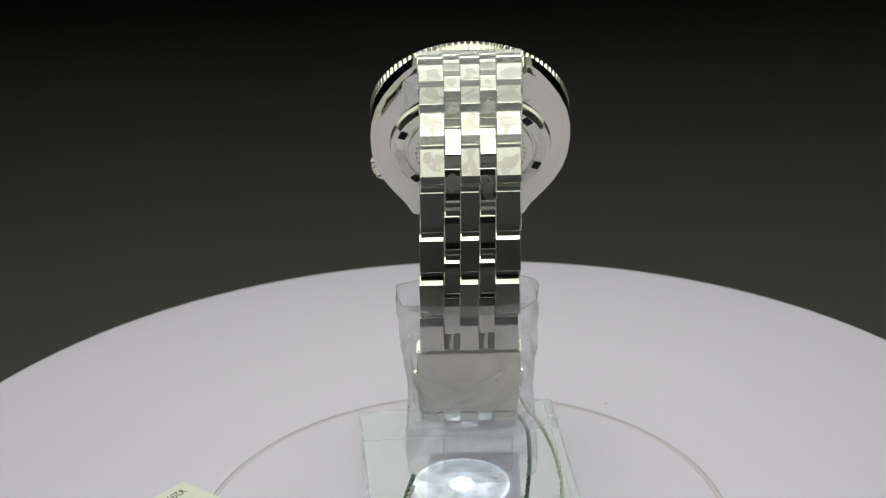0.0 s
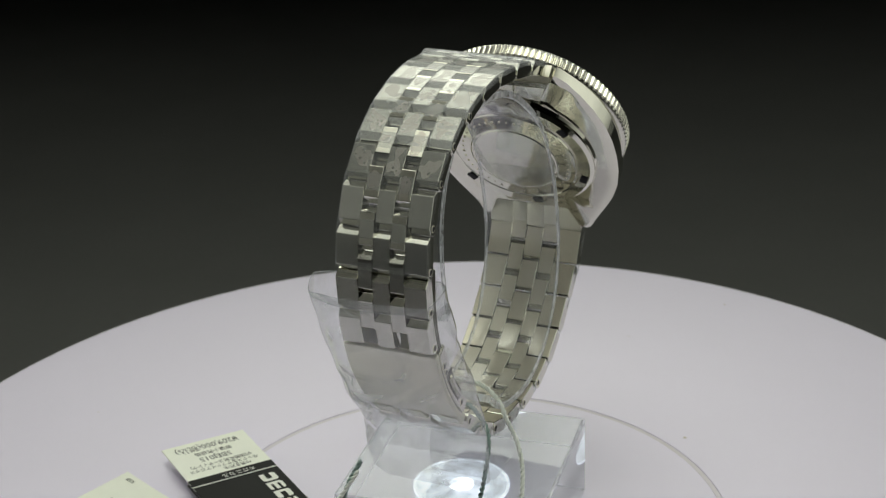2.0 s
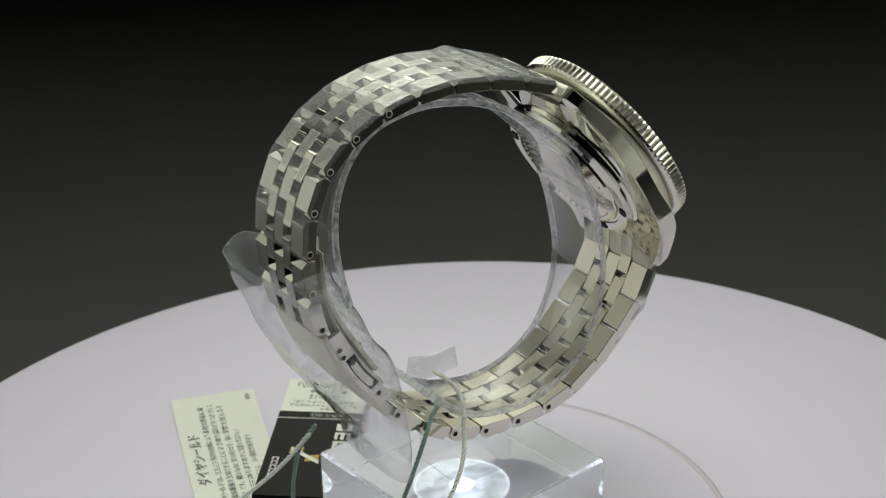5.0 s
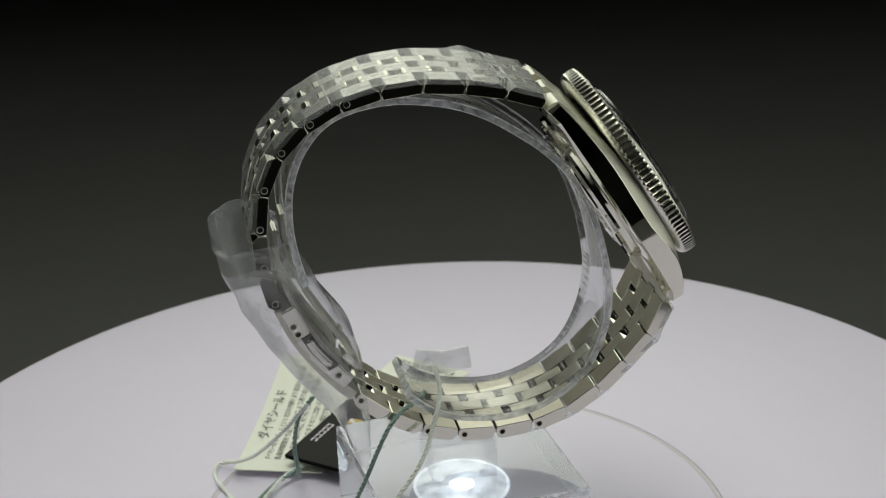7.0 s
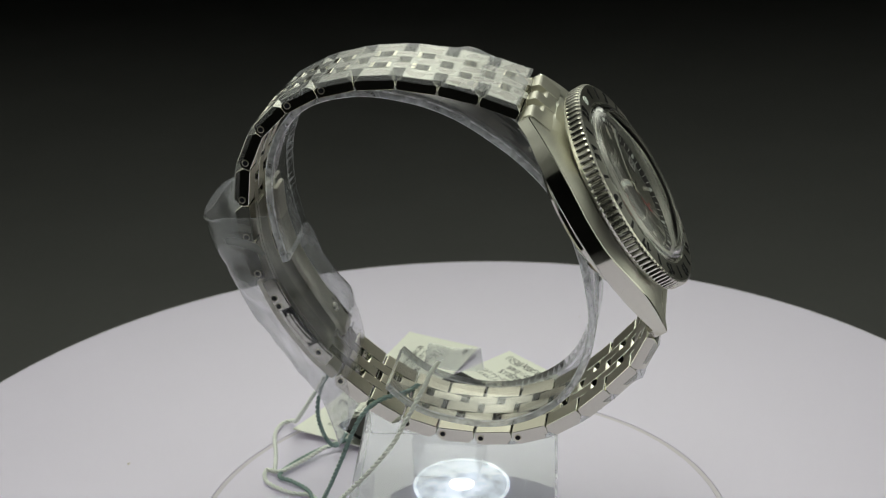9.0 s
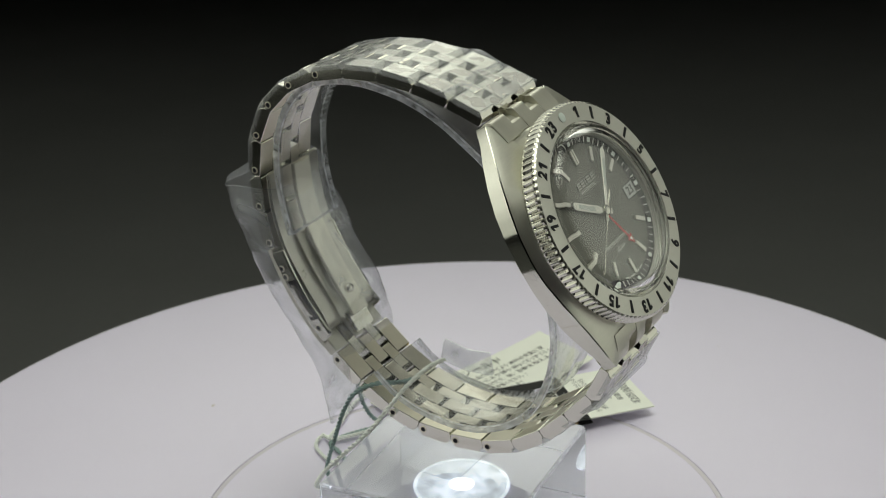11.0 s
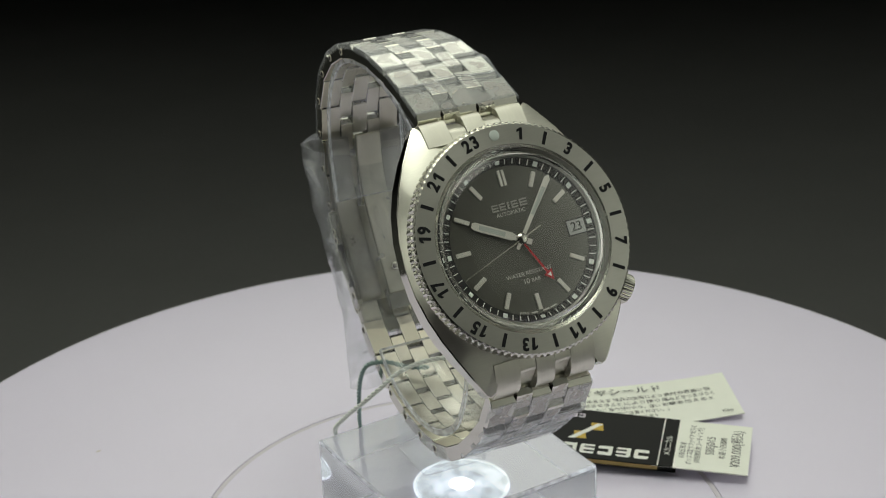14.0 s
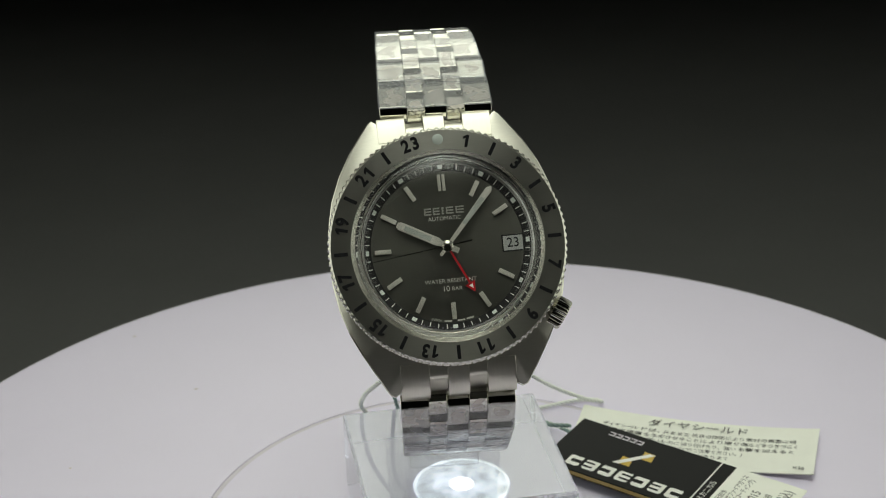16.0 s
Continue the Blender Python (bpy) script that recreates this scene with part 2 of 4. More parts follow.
def move(bm, m, verts=None):
    bmesh.ops.transform(bm, matrix=m, verts=verts or bm.verts)
    return bm


def box(sx, sy, sz, bevel=0.0, centre=(0, 0, 0), segments=2):
    bm = bmesh.new()
    bmesh.ops.create_cube(bm, size=1)
    bmesh.ops.scale(bm, vec=(sx, sy, sz), verts=bm.verts)
    if bevel:
        bmesh.ops.bevel(bm, geom=bm.edges[:], offset=bevel, segments=segments, profile=0.6, affect="EDGES")
    bmesh.ops.translate(bm, vec=centre, verts=bm.verts)
    return bm


def join(bm, other):
    """Adds another bmesh to the first one and frees it."""
    me = bpy.data.meshes.new("joined")
    other.to_mesh(me)
    other.free()
    bm.from_mesh(me)
    bpy.data.meshes.remove(me)
    return bm


def lathe(profile, n=96, closed=False, wave=None):
    """A turned solid round z from (radius, height) rows; wave(row, angle) changes a row's radius."""
    bm = bmesh.new()
    loops = []
    for i, (r, z) in enumerate(profile):
        loop = []
        for k in range(n):
            a = 2 * math.pi * k / n
            q = r + (wave(i, k) if wave else 0)
            loop.append(bm.verts.new((q * math.cos(a), q * math.sin(a), z)))
        loops.append(loop)
    pairs = list(zip(loops, loops[1:])) + ([(loops[-1], loops[0])] if closed else [])
    for a, b in pairs:
        for k in range(n):
            bm.faces.new((a[k], a[(k + 1) % n], b[(k + 1) % n], b[k]))
    if not closed:
        for loop, r in ((loops[0], profile[0][0]), (loops[-1], profile[-1][0])):
            if r > 1e-6:
                bm.faces.new(loop if loop is loops[-1] else loop[::-1])
    bmesh.ops.remove_doubles(bm, verts=bm.verts, dist=1e-5)
    bmesh.ops.recalc_face_normals(bm, faces=bm.faces)
    return bm


def prism(points, depth, bevel=0.0, segments=1):
    """An outline in x and y, drawn out along z from 0 to depth."""
    bm = bmesh.new()
    low = [bm.verts.new((x, y, 0)) for x, y in points]
    top = [bm.verts.new((x, y, depth)) for x, y in points]
    n = len(points)
    bm.faces.new(low[::-1])
    bm.faces.new(top)
    for i in range(n):
        bm.faces.new((low[i], low[(i + 1) % n], top[(i + 1) % n], top[i]))
    bmesh.ops.recalc_face_normals(bm, faces=bm.faces)
    if bevel:
        bmesh.ops.bevel(bm, geom=bm.edges[:], offset=bevel, segments=segments, profile=0.6, affect="EDGES")
    return bm


def spline(points, n):
    """n + 1 points on a smooth line through the given ones."""
    P = [Vector(p) for p in points]
    P = [2 * P[0] - P[1], *P, 2 * P[-1] - P[-2]]
    out = []
    for k in range(n + 1):
        s = k / n * (len(P) - 3)
        i = min(int(s), len(P) - 4)
        t = s - i
        a, b, c, d = P[i:i + 4]
        out.append(0.5 * (2 * b + (c - a) * t + (2 * a - 5 * b + 4 * c - d) * t * t + (3 * b - a - 3 * c + d) * t ** 3))
    return out


def tube(bm, line, r, sides=6):
    loops = []
    up = Vector((0, 0, 1))
    for i, p in enumerate(line):
        d = (line[min(i + 1, len(line) - 1)] - line[max(i - 1, 0)]).normalized()
        a = d.cross(up if abs(d.z) < 0.9 else Vector((1, 0, 0))).normalized()
        b = d.cross(a)
        loops.append([bm.verts.new(p + r * (math.cos(q) * a + math.sin(q) * b)) for q in (2 * math.pi * k / sides for k in range(sides))])
    for a, b in zip(loops, loops[1:]):
        for k in range(sides):
            bm.faces.new((a[k], a[(k + 1) % sides], b[(k + 1) % sides], b[k]))
    bm.faces.new(loops[0][::-1])
    bm.faces.new(loops[-1])


def letters(body, size, depth=0.03, spacing=1.0, align="CENTER", bold=0.0):
    """A mesh of writing in the built-in font, size in millimetres, drawn out a little."""
    data = bpy.data.curves.new("writing", "FONT")
    data.body, data.size, data.extrude, data.align_x, data.align_y = body, size * MM, depth * MM, align, "CENTER"
    data.space_character, data.resolution_u, data.offset = spacing, 4, bold * MM
    ob = new("writing", data)
    bpy.context.view_layer.update()
    me = bpy.data.meshes.new_from_object(ob.evaluated_get(bpy.context.evaluated_depsgraph_get()))
    bpy.data.objects.remove(ob)
    me.materials.clear()
    return me


def writing(name, body, size, mat, parent, m, label="", depth=0.03, spacing=1.0, bold=0.0, squeeze=1.0, width=0.0):
    me = letters(body, size, depth, spacing, "CENTER", bold)
    me.materials.append(mat)
    xs = [v.co.x for v in me.vertices]
    k = width * MM / (max(xs) - min(xs)) if width else squeeze
    for v in me.vertices:
        v.co.x *= k
    return place(name, me, parent, label, m)


def turn_z(deg):
    return Matrix.Rotation(radians(deg), 4, "Z")


def at(x, y, z=0.0):
    return Matrix.Translation((x, y, z))


# ---- the studio box: dark sweep behind, tent sides, panel above ----
def sweep():
    """Dark cloth that lies under the turntable and rises behind it in a wide curve."""
    bm = bmesh.new()
    prof = [(-226, -720), (-225, -120), (-221, -62), (-208, -46), (-190, -42), (0, -42), (300, -42), (640, -42)]
    for k in range(1, 13):
        a = radians(90 * k / 12)
        prof.append((640 + 160 * math.sin(a), -42 + 160 * (1 - math.cos(a))))
    prof.append((800, 950))
    rows = [[bm.verts.new((x, y, z)) for x in np.linspace(-620, 620, 9)] for y, z in prof]
    for a, b in zip(rows, rows[1:]):
        for k in range(8):
            bm.faces.new((a[k], a[k + 1], b[k + 1], b[k]))
    low = bmesh.ops.extrude_face_region(bm, geom=bm.faces[:])
    bmesh.ops.translate(bm, vec=(0, 6, -3), verts=[v for v in low["geom"] if isinstance(v, bmesh.types.BMVert)])
    bmesh.ops.recalc_face_normals(bm, faces=bm.faces)
    return tagged(finish("backdrop", bm, CLOTH, smooth=60), "dark grey cloth sweep behind the turntable", "backdrop", kind="structure")


def tent_wall(name, sx, sy, sz, c, mat):
    return tagged(finish(name, box(sx, sy, sz, 1, c), mat), "plain fabric wall of the photo tent", "wall", kind="structure")


sweep()
tent_wall("wall_west", 6, 1700, 1700, (-624, -50, 105), TENT)
tent_wall("wall_east", 6, 1700, 1700, (624, -50, 105), TENT)
tent_wall("wall_south", 1240, 6, 1700, (0, -904, 105), BASE_DARK)
tagged(finish("floor", box(1260, 720, 6, 1, (0, -560, -742)), BASE_DARK), "plain dark floor in front of the table", "floor", kind="structure")
tagged(finish("ceiling", box(1260, 1716, 6, 1, (0, -50, 962)), BASE_DARK), "plain dark tent ceiling", "ceiling", kind="structure")



def softbox_frame(name, eye, target, sx, sy, label):
    ob = thing(name, label, "lamp", "studio lights")
    m = look(Vector(eye) / MM, target)
    part("housing", box(sx + 24, sy + 24, 30, 4, (0, 0, 20)), BASE_DARK, ob, "black lamp housing", m)
    part("diffuser", box(sx, sy, 2, 0.5, (0, 0, 3)), PANEL, ob, "white diffuser cloth", m)
    return ob


def to_mm(p):
    return tuple(c * 1000 for c in p)


softbox_frame("softbox", TOP_EYE, to_mm((0, -0.08, 0)), 800, 560, "wide white softbox hung over the table")
softbox_frame("softbox", BACK_EYE, to_mm((0, 0, 0.13)), 1100, 660, "wide white softbox standing behind the table")
for eye in SIDE_EYES:
    softbox_frame("softbox", eye, to_mm((0, -0.08, 0.25)), 580, 600, "white softbox standing beside the table")

MOVING = []


def riding(name, label, category, group=""):
    """A thing that rides on the turntable; its origin is the table's axis at the top of the plate."""
    ob = thing(name, label, category, group)
    MOVING.append(ob)
    return ob


# ---- turntable ----
def make_turntable():
    tt = riding("turntable", "round white plastic turntable with a fine grey ring", "turntable")
    part("plate", lathe([(0, -9), (128, -9), (132, -8), (133.6, -5.5), (133.6, -1.2), (132.9, -0.35), (131.6, 0), (56.2, 0), (56.1, -0.25), (55.0, -0.25), (54.9, 0), (0, 0)], 192), TABLE, tt, smooth=50)
    part("groove_line", lathe([(55.05, -0.24), (56.05, -0.24), (56.05, -0.12), (55.05, -0.12)], 192, True), GROOVE, tt, "thin grey ring line")
    part("led_lens", lathe([(0, 0.05), (9.4, 0.05), (9.4, 0.2), (4.8, 0.5), (0, 0.6)], 64), LED_RING, tt, "glowing lamp lens in the middle", smooth=60)
    part("led_rim", lathe([(9.4, 0.05), (10.0, 0.05), (10.0, 0.4), (9.7, 0.55), (9.4, 0.4)], 64, True), LED_RIM, tt, "bright rim of the lamp lens", smooth=60)
    part("led_emitter", lathe([(0, 0.55), (2.6, 0.55), (2.2, 0.9), (0, 1.1)], 32), LED, tt, "bright white glowing lamp dome", smooth=60)
    rnd = random.Random(3)
    bm = bmesh.new()
    for _ in range(9):
        a, r = rnd.uniform(0, 6.28), rnd.uniform(58, 125)
        s = rnd.uniform(0.15, 0.6)
        c = Vector((r * math.cos(a), r * math.sin(a), 0.03))
        ring = [bm.verts.new(c + Vector((s * rnd.uniform(0.5, 1.6) * math.cos(q), s * rnd.uniform(0.4, 1) * math.sin(q), 0))) for q in (0, 1.2, 2.4, 3.6, 5.0)]
        top = bm.verts.new(c + Vector((0, 0, 0.08)))
        for k in range(5):
            bm.faces.new((ring[k], ring[(k + 1) % 5], top))
    tagged(part("dust", bm, SPECK, tt, "small brown dust specks"), kind="stuff")
    part("base", lathe([(0, -40), (108, -40), (112, -38), (112, -13), (20, -9.2), (0, -9.2)], 96), BASE_DARK, tt, "dark base under the plate", smooth=40)
    return tt


make_turntable()

# ---- acrylic stand ----
BLOCK = at(0.91, -0.6, 0) @ turn_z(5.9)


def band_line():
    return [(-12.2, 39.0), (-8.4, 35.7), (-4, 33.5), (1.6, 32.2), (7.3, 31.8), (13.1, 32.9), (18.9, 35.8), (23.5, 40.4), (26.7, 47.5), (27.8, 54.7), (27.3, 60.8), (25.8, 68.1),
            (23.3, 75.4), (19.8, 81.8), (14.6, 87.3), (8.6, 91.9), (3.3, 95.2), (-2, 97.4), (-7.3, 98.65), (-12.4, 99.3), (-17.7, 99.0), (-23.1, 97.6), (-27, 95), (-30.4, 90.4),
            (-32.5, 84.4), (-32.95, 77.5), (-32.3, 71.7), (-30.8, 65)]


def pad_shape():
    """The flat clear pad between block and bracelet, its bright outline put into milkier bevels."""
    bm = box(14, 13.2, 8.6, 0.5, (3.6, -1.4, 22.2))
    for f in bm.faces:
        f.material_index = 1 if f.calc_area() < 25 else 0
    return bm


def make_stand():
    st = riding("watch_stand", "clear acrylic block with a clear open ring for a watch", "display stand")
    bm = box(41.8, 41.1, 17.95, 0.55, (0, 0, 8.85))
    # milky bevels draw the bright lines that light makes along the block's edges
    for f in bm.faces:
        f.material_index = 1 if f.calc_area() < 60 else 0
    part("base_block", bm, [ACRYLIC, BAND_EDGE], st, "clear bevelled acrylic block", BLOCK).visible_shadow = False
    part("connector", pad_shape(), [PAD, BAND], st, "small clear acrylic pad").visible_shadow = False
    line = spline([(0, y, z) for y, z in band_line()], 120)
    bm = bmesh.new()
    loops = []
    for i, p in enumerate(line):
        d = (line[min(i + 1, 120)] - line[max(i - 1, 0)]).normalized()
        nrm = Vector((0, -d.z, d.y))
        loop = []
        for x, h in ((-8.2, -0.5), (-7.95, -0.75), (7.95, -0.75), (8.2, -0.5), (8.2, 0.5), (7.95, 0.75), (-7.95, 0.75), (-8.2, 0.5)):
            loop.append(bm.verts.new(p + Vector((3.6 + x, 0, 0)) + nrm * h))
        loops.append(loop)
    for a, b in zip(loops, loops[1:]):
        for k in range(8):
            f = bm.faces.new((a[k], a[(k + 1) % 8], b[(k + 1) % 8], b[k]))
            f.material_index = 0 if k in (1, 5) else 1 if k in (3, 7) else 2
    for f in (bm.faces.new(loops[0]), bm.faces.new(loops[-1][::-1])):
        f.material_index = 2
    bmesh.ops.recalc_face_normals(bm, faces=bm.faces)
    part("ring_band", bm, [BAND, BAND_EDGE, BAND_CORNER], st, "clear open acrylic ring with frosted edges and milky highlight corners", smooth=50).visible_shadow = False
    return st


make_stand()

# ---- the watch ----
watch = riding("wrist_watch", "stainless steel watch with grey dial on a five-row bracelet", "watch")
CX = 3.5                                   # the bracelet's middle
TILT = radians(31.16)
UPV, NRM = Vector((0, -math.sin(TILT), math.cos(TILT))), Vector((0, math.cos(TILT), math.sin(TILT)))
HEAD = Matrix(((-1, UPV.x, NRM.x, CX), (0, UPV.y, NRM.y, 35.4), (0, UPV.z, NRM.z, 80.6), (0, 0, 0, 1))) @ turn_z(2.0)


def case_outline():
    """Half outline, from twelve o'clock clockwise, mirrored: a cushion case with short lugs."""
    right = [(0, 20.6), (10.35, 20.6), (10.35, 23.7), (11.0, 24.2), (11.7, 23.7), (13.2, 21.6), (15.4, 18.4), (17.6, 14.4), (19.3, 10.0), (20.3, 5.2), (20.6, 0.5),
             (20.4, -4.5), (19.6, -9.2), (18.2, -13.4), (16.4, -17.1), (14.3, -20.8), (12.6, -23.8), (12.0, -24.6), (11.2, -24.9), (10.35, -24.4), (10.35, -20.6), (0, -20.6)]
    dense = []
    for (x0, y0), (x1, y1) in zip(right, right[1:]):
        n = max(1, int(math.hypot(x1 - x0, y1 - y0) / 1.4))
        dense += [(x0 + (x1 - x0) * k / n, y0 + (y1 - y0) * k / n) for k in range(n)]
    dense.append(right[-1])
    left = [(-x, y) for x, y in dense[1:-1]][::-1]
    return dense + left


def case_top(y):
    return -4.0 - 0.0125 * max(0, abs(y) - 8) ** 2


def case_drop(y):
    """How far the brushed top falls away towards the flanks."""
    return (2.1 if y > -2 else max(1.0, 2.1 + 0.09 * (y + 2))) * max(0.0, 1 - (y / 25) ** 2)


def make_case():
    pts = case_outline()
    bm = bmesh.new()

    def loop(f):
        return [bm.verts.new(f(x, y)) for x, y in pts]

    def shrink(x, y, d):
        r = math.hypot(x, y)
        return x * (r - d) / r, y * (r - d) / r

    def circle(r, z):
        return loop(lambda x, y: (r * x / math.hypot(x, y), r * y / math.hypot(x, y), z))

    def sloped(r):
        return loop(lambda x, y: (r * x / math.hypot(x, y), r * y / math.hypot(x, y), case_top(r * y / math.hypot(x, y))))

    rings = [circle(15, -4.0), sloped(17.5), sloped(19.6),
             loop(lambda x, y: (*shrink(x, y, 0.2), case_top(y) - case_drop(y) - 0.02)),
             loop(lambda x, y: (x, y, case_top(y) - case_drop(y) - 0.2)),
             loop(lambda x, y: (*shrink(x, y, 0.05), min(-9.2, case_top(y) - 2.6))),
             loop(lambda x, y: (*shrink(x, y, 0.9), min(-9.2, case_top(y) - 2.6) - 0.4)),
             loop(lambda x, y: (*shrink(x, y, 2.4 if abs(y) < 20 else 1.3), -9.9 if abs(y) < 20 else min(-9.5, case_top(y) - 3.4))),
             circle(16.6, -10.2), circle(16.2, -11.0)]
    n = len(pts)
    for i, (a, b) in enumerate(zip(rings, rings[1:])):
        for k in range(n):
            try:
                f = bm.faces.new((a[k], a[(k + 1) % n], b[(k + 1) % n], b[k]))
                f.material_index = 1 if i < 3 else 0
            except ValueError:
                pass
    bm.faces.new(rings[0])
    bm.faces.new(rings[-1][::-1])
    bmesh.ops.remove_doubles(bm, verts=bm.verts, dist=0.002)
    bmesh.ops.recalc_face_normals(bm, faces=bm.faces)
    part("case", bm, [STEEL, BRUSHED], watch, "brushed and polished cushion-shaped steel case", HEAD, smooth=28)
    back = part("case_back", lathe([(16.3, -10.6), (16.3, -11.4), (15.6, -12.0), (13.6, -12.0), (13.4, -11.8), (12.9, -11.8), (12.7, -12.3), (9.4, -12.9), (9.2, -12.8), (8.9, -12.8), (8.7, -13.0), (0, -13.0)], 96), STEEL, watch, "polished stepped steel case back", HEAD, smooth=25)
    for k in range(6):
        place_m = turn_z(60 * k + 20) @ at(14.6, 0, -12.0)
        # no recess is cut: a black block gives the slot's shade
        part("wrench_slot", box(1.5, 2.0, 0.5, 0.12), HOLE_SHADE, back, "black block for the shade in a slot", place_m)
    bm = bmesh.new()
    for k in range(44):
        m = turn_z(k * 360 / 44) @ at(11.0, 0, -12.62) @ Matrix.Rotation(radians(10.3), 4, "Y")
        join(bm, move(box(0.7, 0.28 if k % 3 else 0.5, 0.08), m))
    part("engraving", bm, INNER_STEEL, back, "ring of small engraved marks")


make_case()


def make_bezel():
    teeth, per = 104, 6

    def wave(i, k):
        depth = {4: 0.35, 5: 0.8, 6: 1.0, 7: 1.0, 8: 0.4}.get(i, 0)
        return depth * (0.0, -0.03, -0.34, -0.48, -0.34, -0.03)[k % per]

    prof = [(15.9, -3.9), (15.9, -0.9), (16.7, -0.05), (20.15, -0.15), (20.55, -0.4), (20.75, -0.75), (20.78, -1.0), (20.78, -2.6), (20.75, -2.85), (20.5, -3.2), (20.2, -3.6), (19.6, -3.9)]
    bm = lathe(prof, teeth * per, True, wave)
    bm.faces.ensure_lookup_table()
    for f in bm.faces:
        c = f.calc_center_median()
        f.material_index = 1 if c.z > -0.2 and 16.7 < math.hypot(c.x, c.y) < 20.2 else 0
    bez = part("bezel", bm, [BEZEL_EDGE, BEZEL_TOP], watch, "brushed steel bezel with coin edge and black figures", HEAD, smooth=30)
    for k in range(1, 24):
        m = turn_z(-15 * k) @ at(0, 18.45, -0.07)
        if k % 2:
            one = [(-0.02, -1.08), (0.5, -1.08), (0.5, 1.08), (0.08, 1.08), (-0.5, 0.66), (-0.5, 0.2), (-0.02, 0.5)]
            digits = str(k)
            for n, digit in enumerate(digits):
                spot = m @ at((n - (len(digits) - 1) / 2) * 1.72, 0, 0)
                if digit == "1":
                    part("numeral", prism(one, 0.12), INK, bez, "", spot @ at(0, 0, -0.04))
                else:
                    writing("numeral", digit, 3.05, INK, bez, spot, depth=0.06, squeeze=0.88, bold=0.12)
        else:
            part("tick", box(0.62, 2.4, 0.12, 0.03), INK, bez, "", m)
    part("lume_pip", lathe([(0, -0.1), (0.95, -0.1), (0.95, 0.08), (0.7, 0.2), (0, 0.25)], 24), LUME, bez, "pale round lume pip", at(0, 18.5, -0.1), smooth=60)


make_bezel()


def make_dial():
    d = part("dial", lathe([(0, -3.4), (15.3, -3.4), (15.3, -2.8), (13.35, -2.7), (0, -2.7)], 96), DIAL, watch, "dark grey sunburst dial", HEAD, smooth=30)
    part("chapter_ring", lathe([(13.3, -2.72), (15.05, -2.2), (15.05, -3.0), (13.3, -3.0)], 120, True), REHAUT, watch, "black chapter ring with white marks", HEAD, smooth=30)
    part("inner_flange", lathe([(15.06, -2.25), (15.3, -1.6), (15.6, -0.95), (15.9, -0.85), (15.9, -3.0), (15.06, -3.0)], 120, True), MAKER, watch, "dull steel flange under the crystal", HEAD, smooth=30)
    slope = math.atan2(0.52, 1.8)
    for k in range(60):
        m = turn_z(-6 * k) @ at(0, 14.2, -2.44) @ Matrix.Rotation(slope, 4, "X")
        if k % 5:
            part("minute_mark", box(0.14, 1.15, 0.08), PALE_PRINT, d, "", m)
        else:
            part("lume_block", box(0.85, 0.9, 0.25, 0.08), DIAL_LUME, d, "small pale lume block", m)
    for k in range(12):
        if k == 3:
            continue
        for off in ((-0.38, 0.38) if k == 0 else (0,)):
            w = 0.55 if k == 0 else 0.8
            m = turn_z(-30 * k) @ at(off, 11.25, -2.5)
            part("hour_marker", box(w, 2.95, 0.42, 0.1), MARKER, d, "applied steel hour marker", m)
    win = part("date_frame", box(4.0, 3.0, 0.1, 0.03), REHAUT, d, "black date window frame", at(11.45, -0.35, -2.68))
    part("date_disc", box(3.5, 2.55, 0.1, 0.02), DATE, win, "white date disc", at(0, 0, 0.04))
    writing("date_figure", "23", 2.35, INK, win, at(0, 0, 0.12), depth=0.02, spacing=1.0, bold=0.01)
    for x, w in ((-2.85, 1.25), (-1.35, 1.15), (-0.2, 0.4), (1.0, 1.3), (2.75, 1.45)):
        mark = box(w, 0.24, 0.18, 0.04, (0, 0.5, 0))
        for y in (0.0, -0.5):
            join(mark, box(w, 0.24, 0.18, 0.04, (0, y, 0)))
        join(mark, box(0.24, 1.2, 0.18, 0.04, (-w / 2 + 0.12, 0, 0)))
        part("maker_mark", mark, MAKER, d, "applied steel mark", at(x, 6.3, -2.58))
    writing("word", "AUTOMATIC", 0.98, DIAL_PRINT, d, at(0, 4.95, -2.68), depth=0.02, width=5.75)
    writing("word", "WATER RESISTANT", 0.98, DIAL_PRINT, d, at(0, -5.95, -2.68), depth=0.02, width=9.0)
    writing("word", "10", 1.35, DIAL_PRINT, d, at(-0.95, -7.3, -2.68), depth=0.02)
    writing("word", "BAR", 0.95, DIAL_PRINT, d, at(0.95, -7.35, -2.68), depth=0.02, spacing=1.1)
    writing("word", "JAPAN", 0.62, DIAL_PRINT, d, turn_z(-14) @ at(0, -13.0, -2.68) @ turn_z(0), depth=0.02)
    for a in (-5, 5, 12):
        part("fine_print", box(1.3, 0.28, 0.03), DIAL_PRINT, d, "", turn_z(a) @ at(0, -13.0, -2.68))

    def hand(name, angle, pts, z, mat, thick, label, bevel=0.06):
        return part(name, prism(pts, thick, bevel), mat, watch, label, HEAD @ turn_z(angle) @ at(0, 0, z))

    h = hand("hour_hand", 62, [(-0.5, -2.1), (0.5, -2.1), (0.5, 1.3), (0.74, 1.8), (0.74, 8.9), (0.45, 9.5), (-0.45, 9.5), (-0.74, 8.9), (-0.74, 1.8), (-0.5, 1.3)], -1.95, MARKER, 0.2, "steel hour hand with lume")
    part("lume_strip", box(0.85, 5.0, 0.08, 0.02), HAND_LUME, h, "pale lume strip", at(0, 5.6, 0.2))
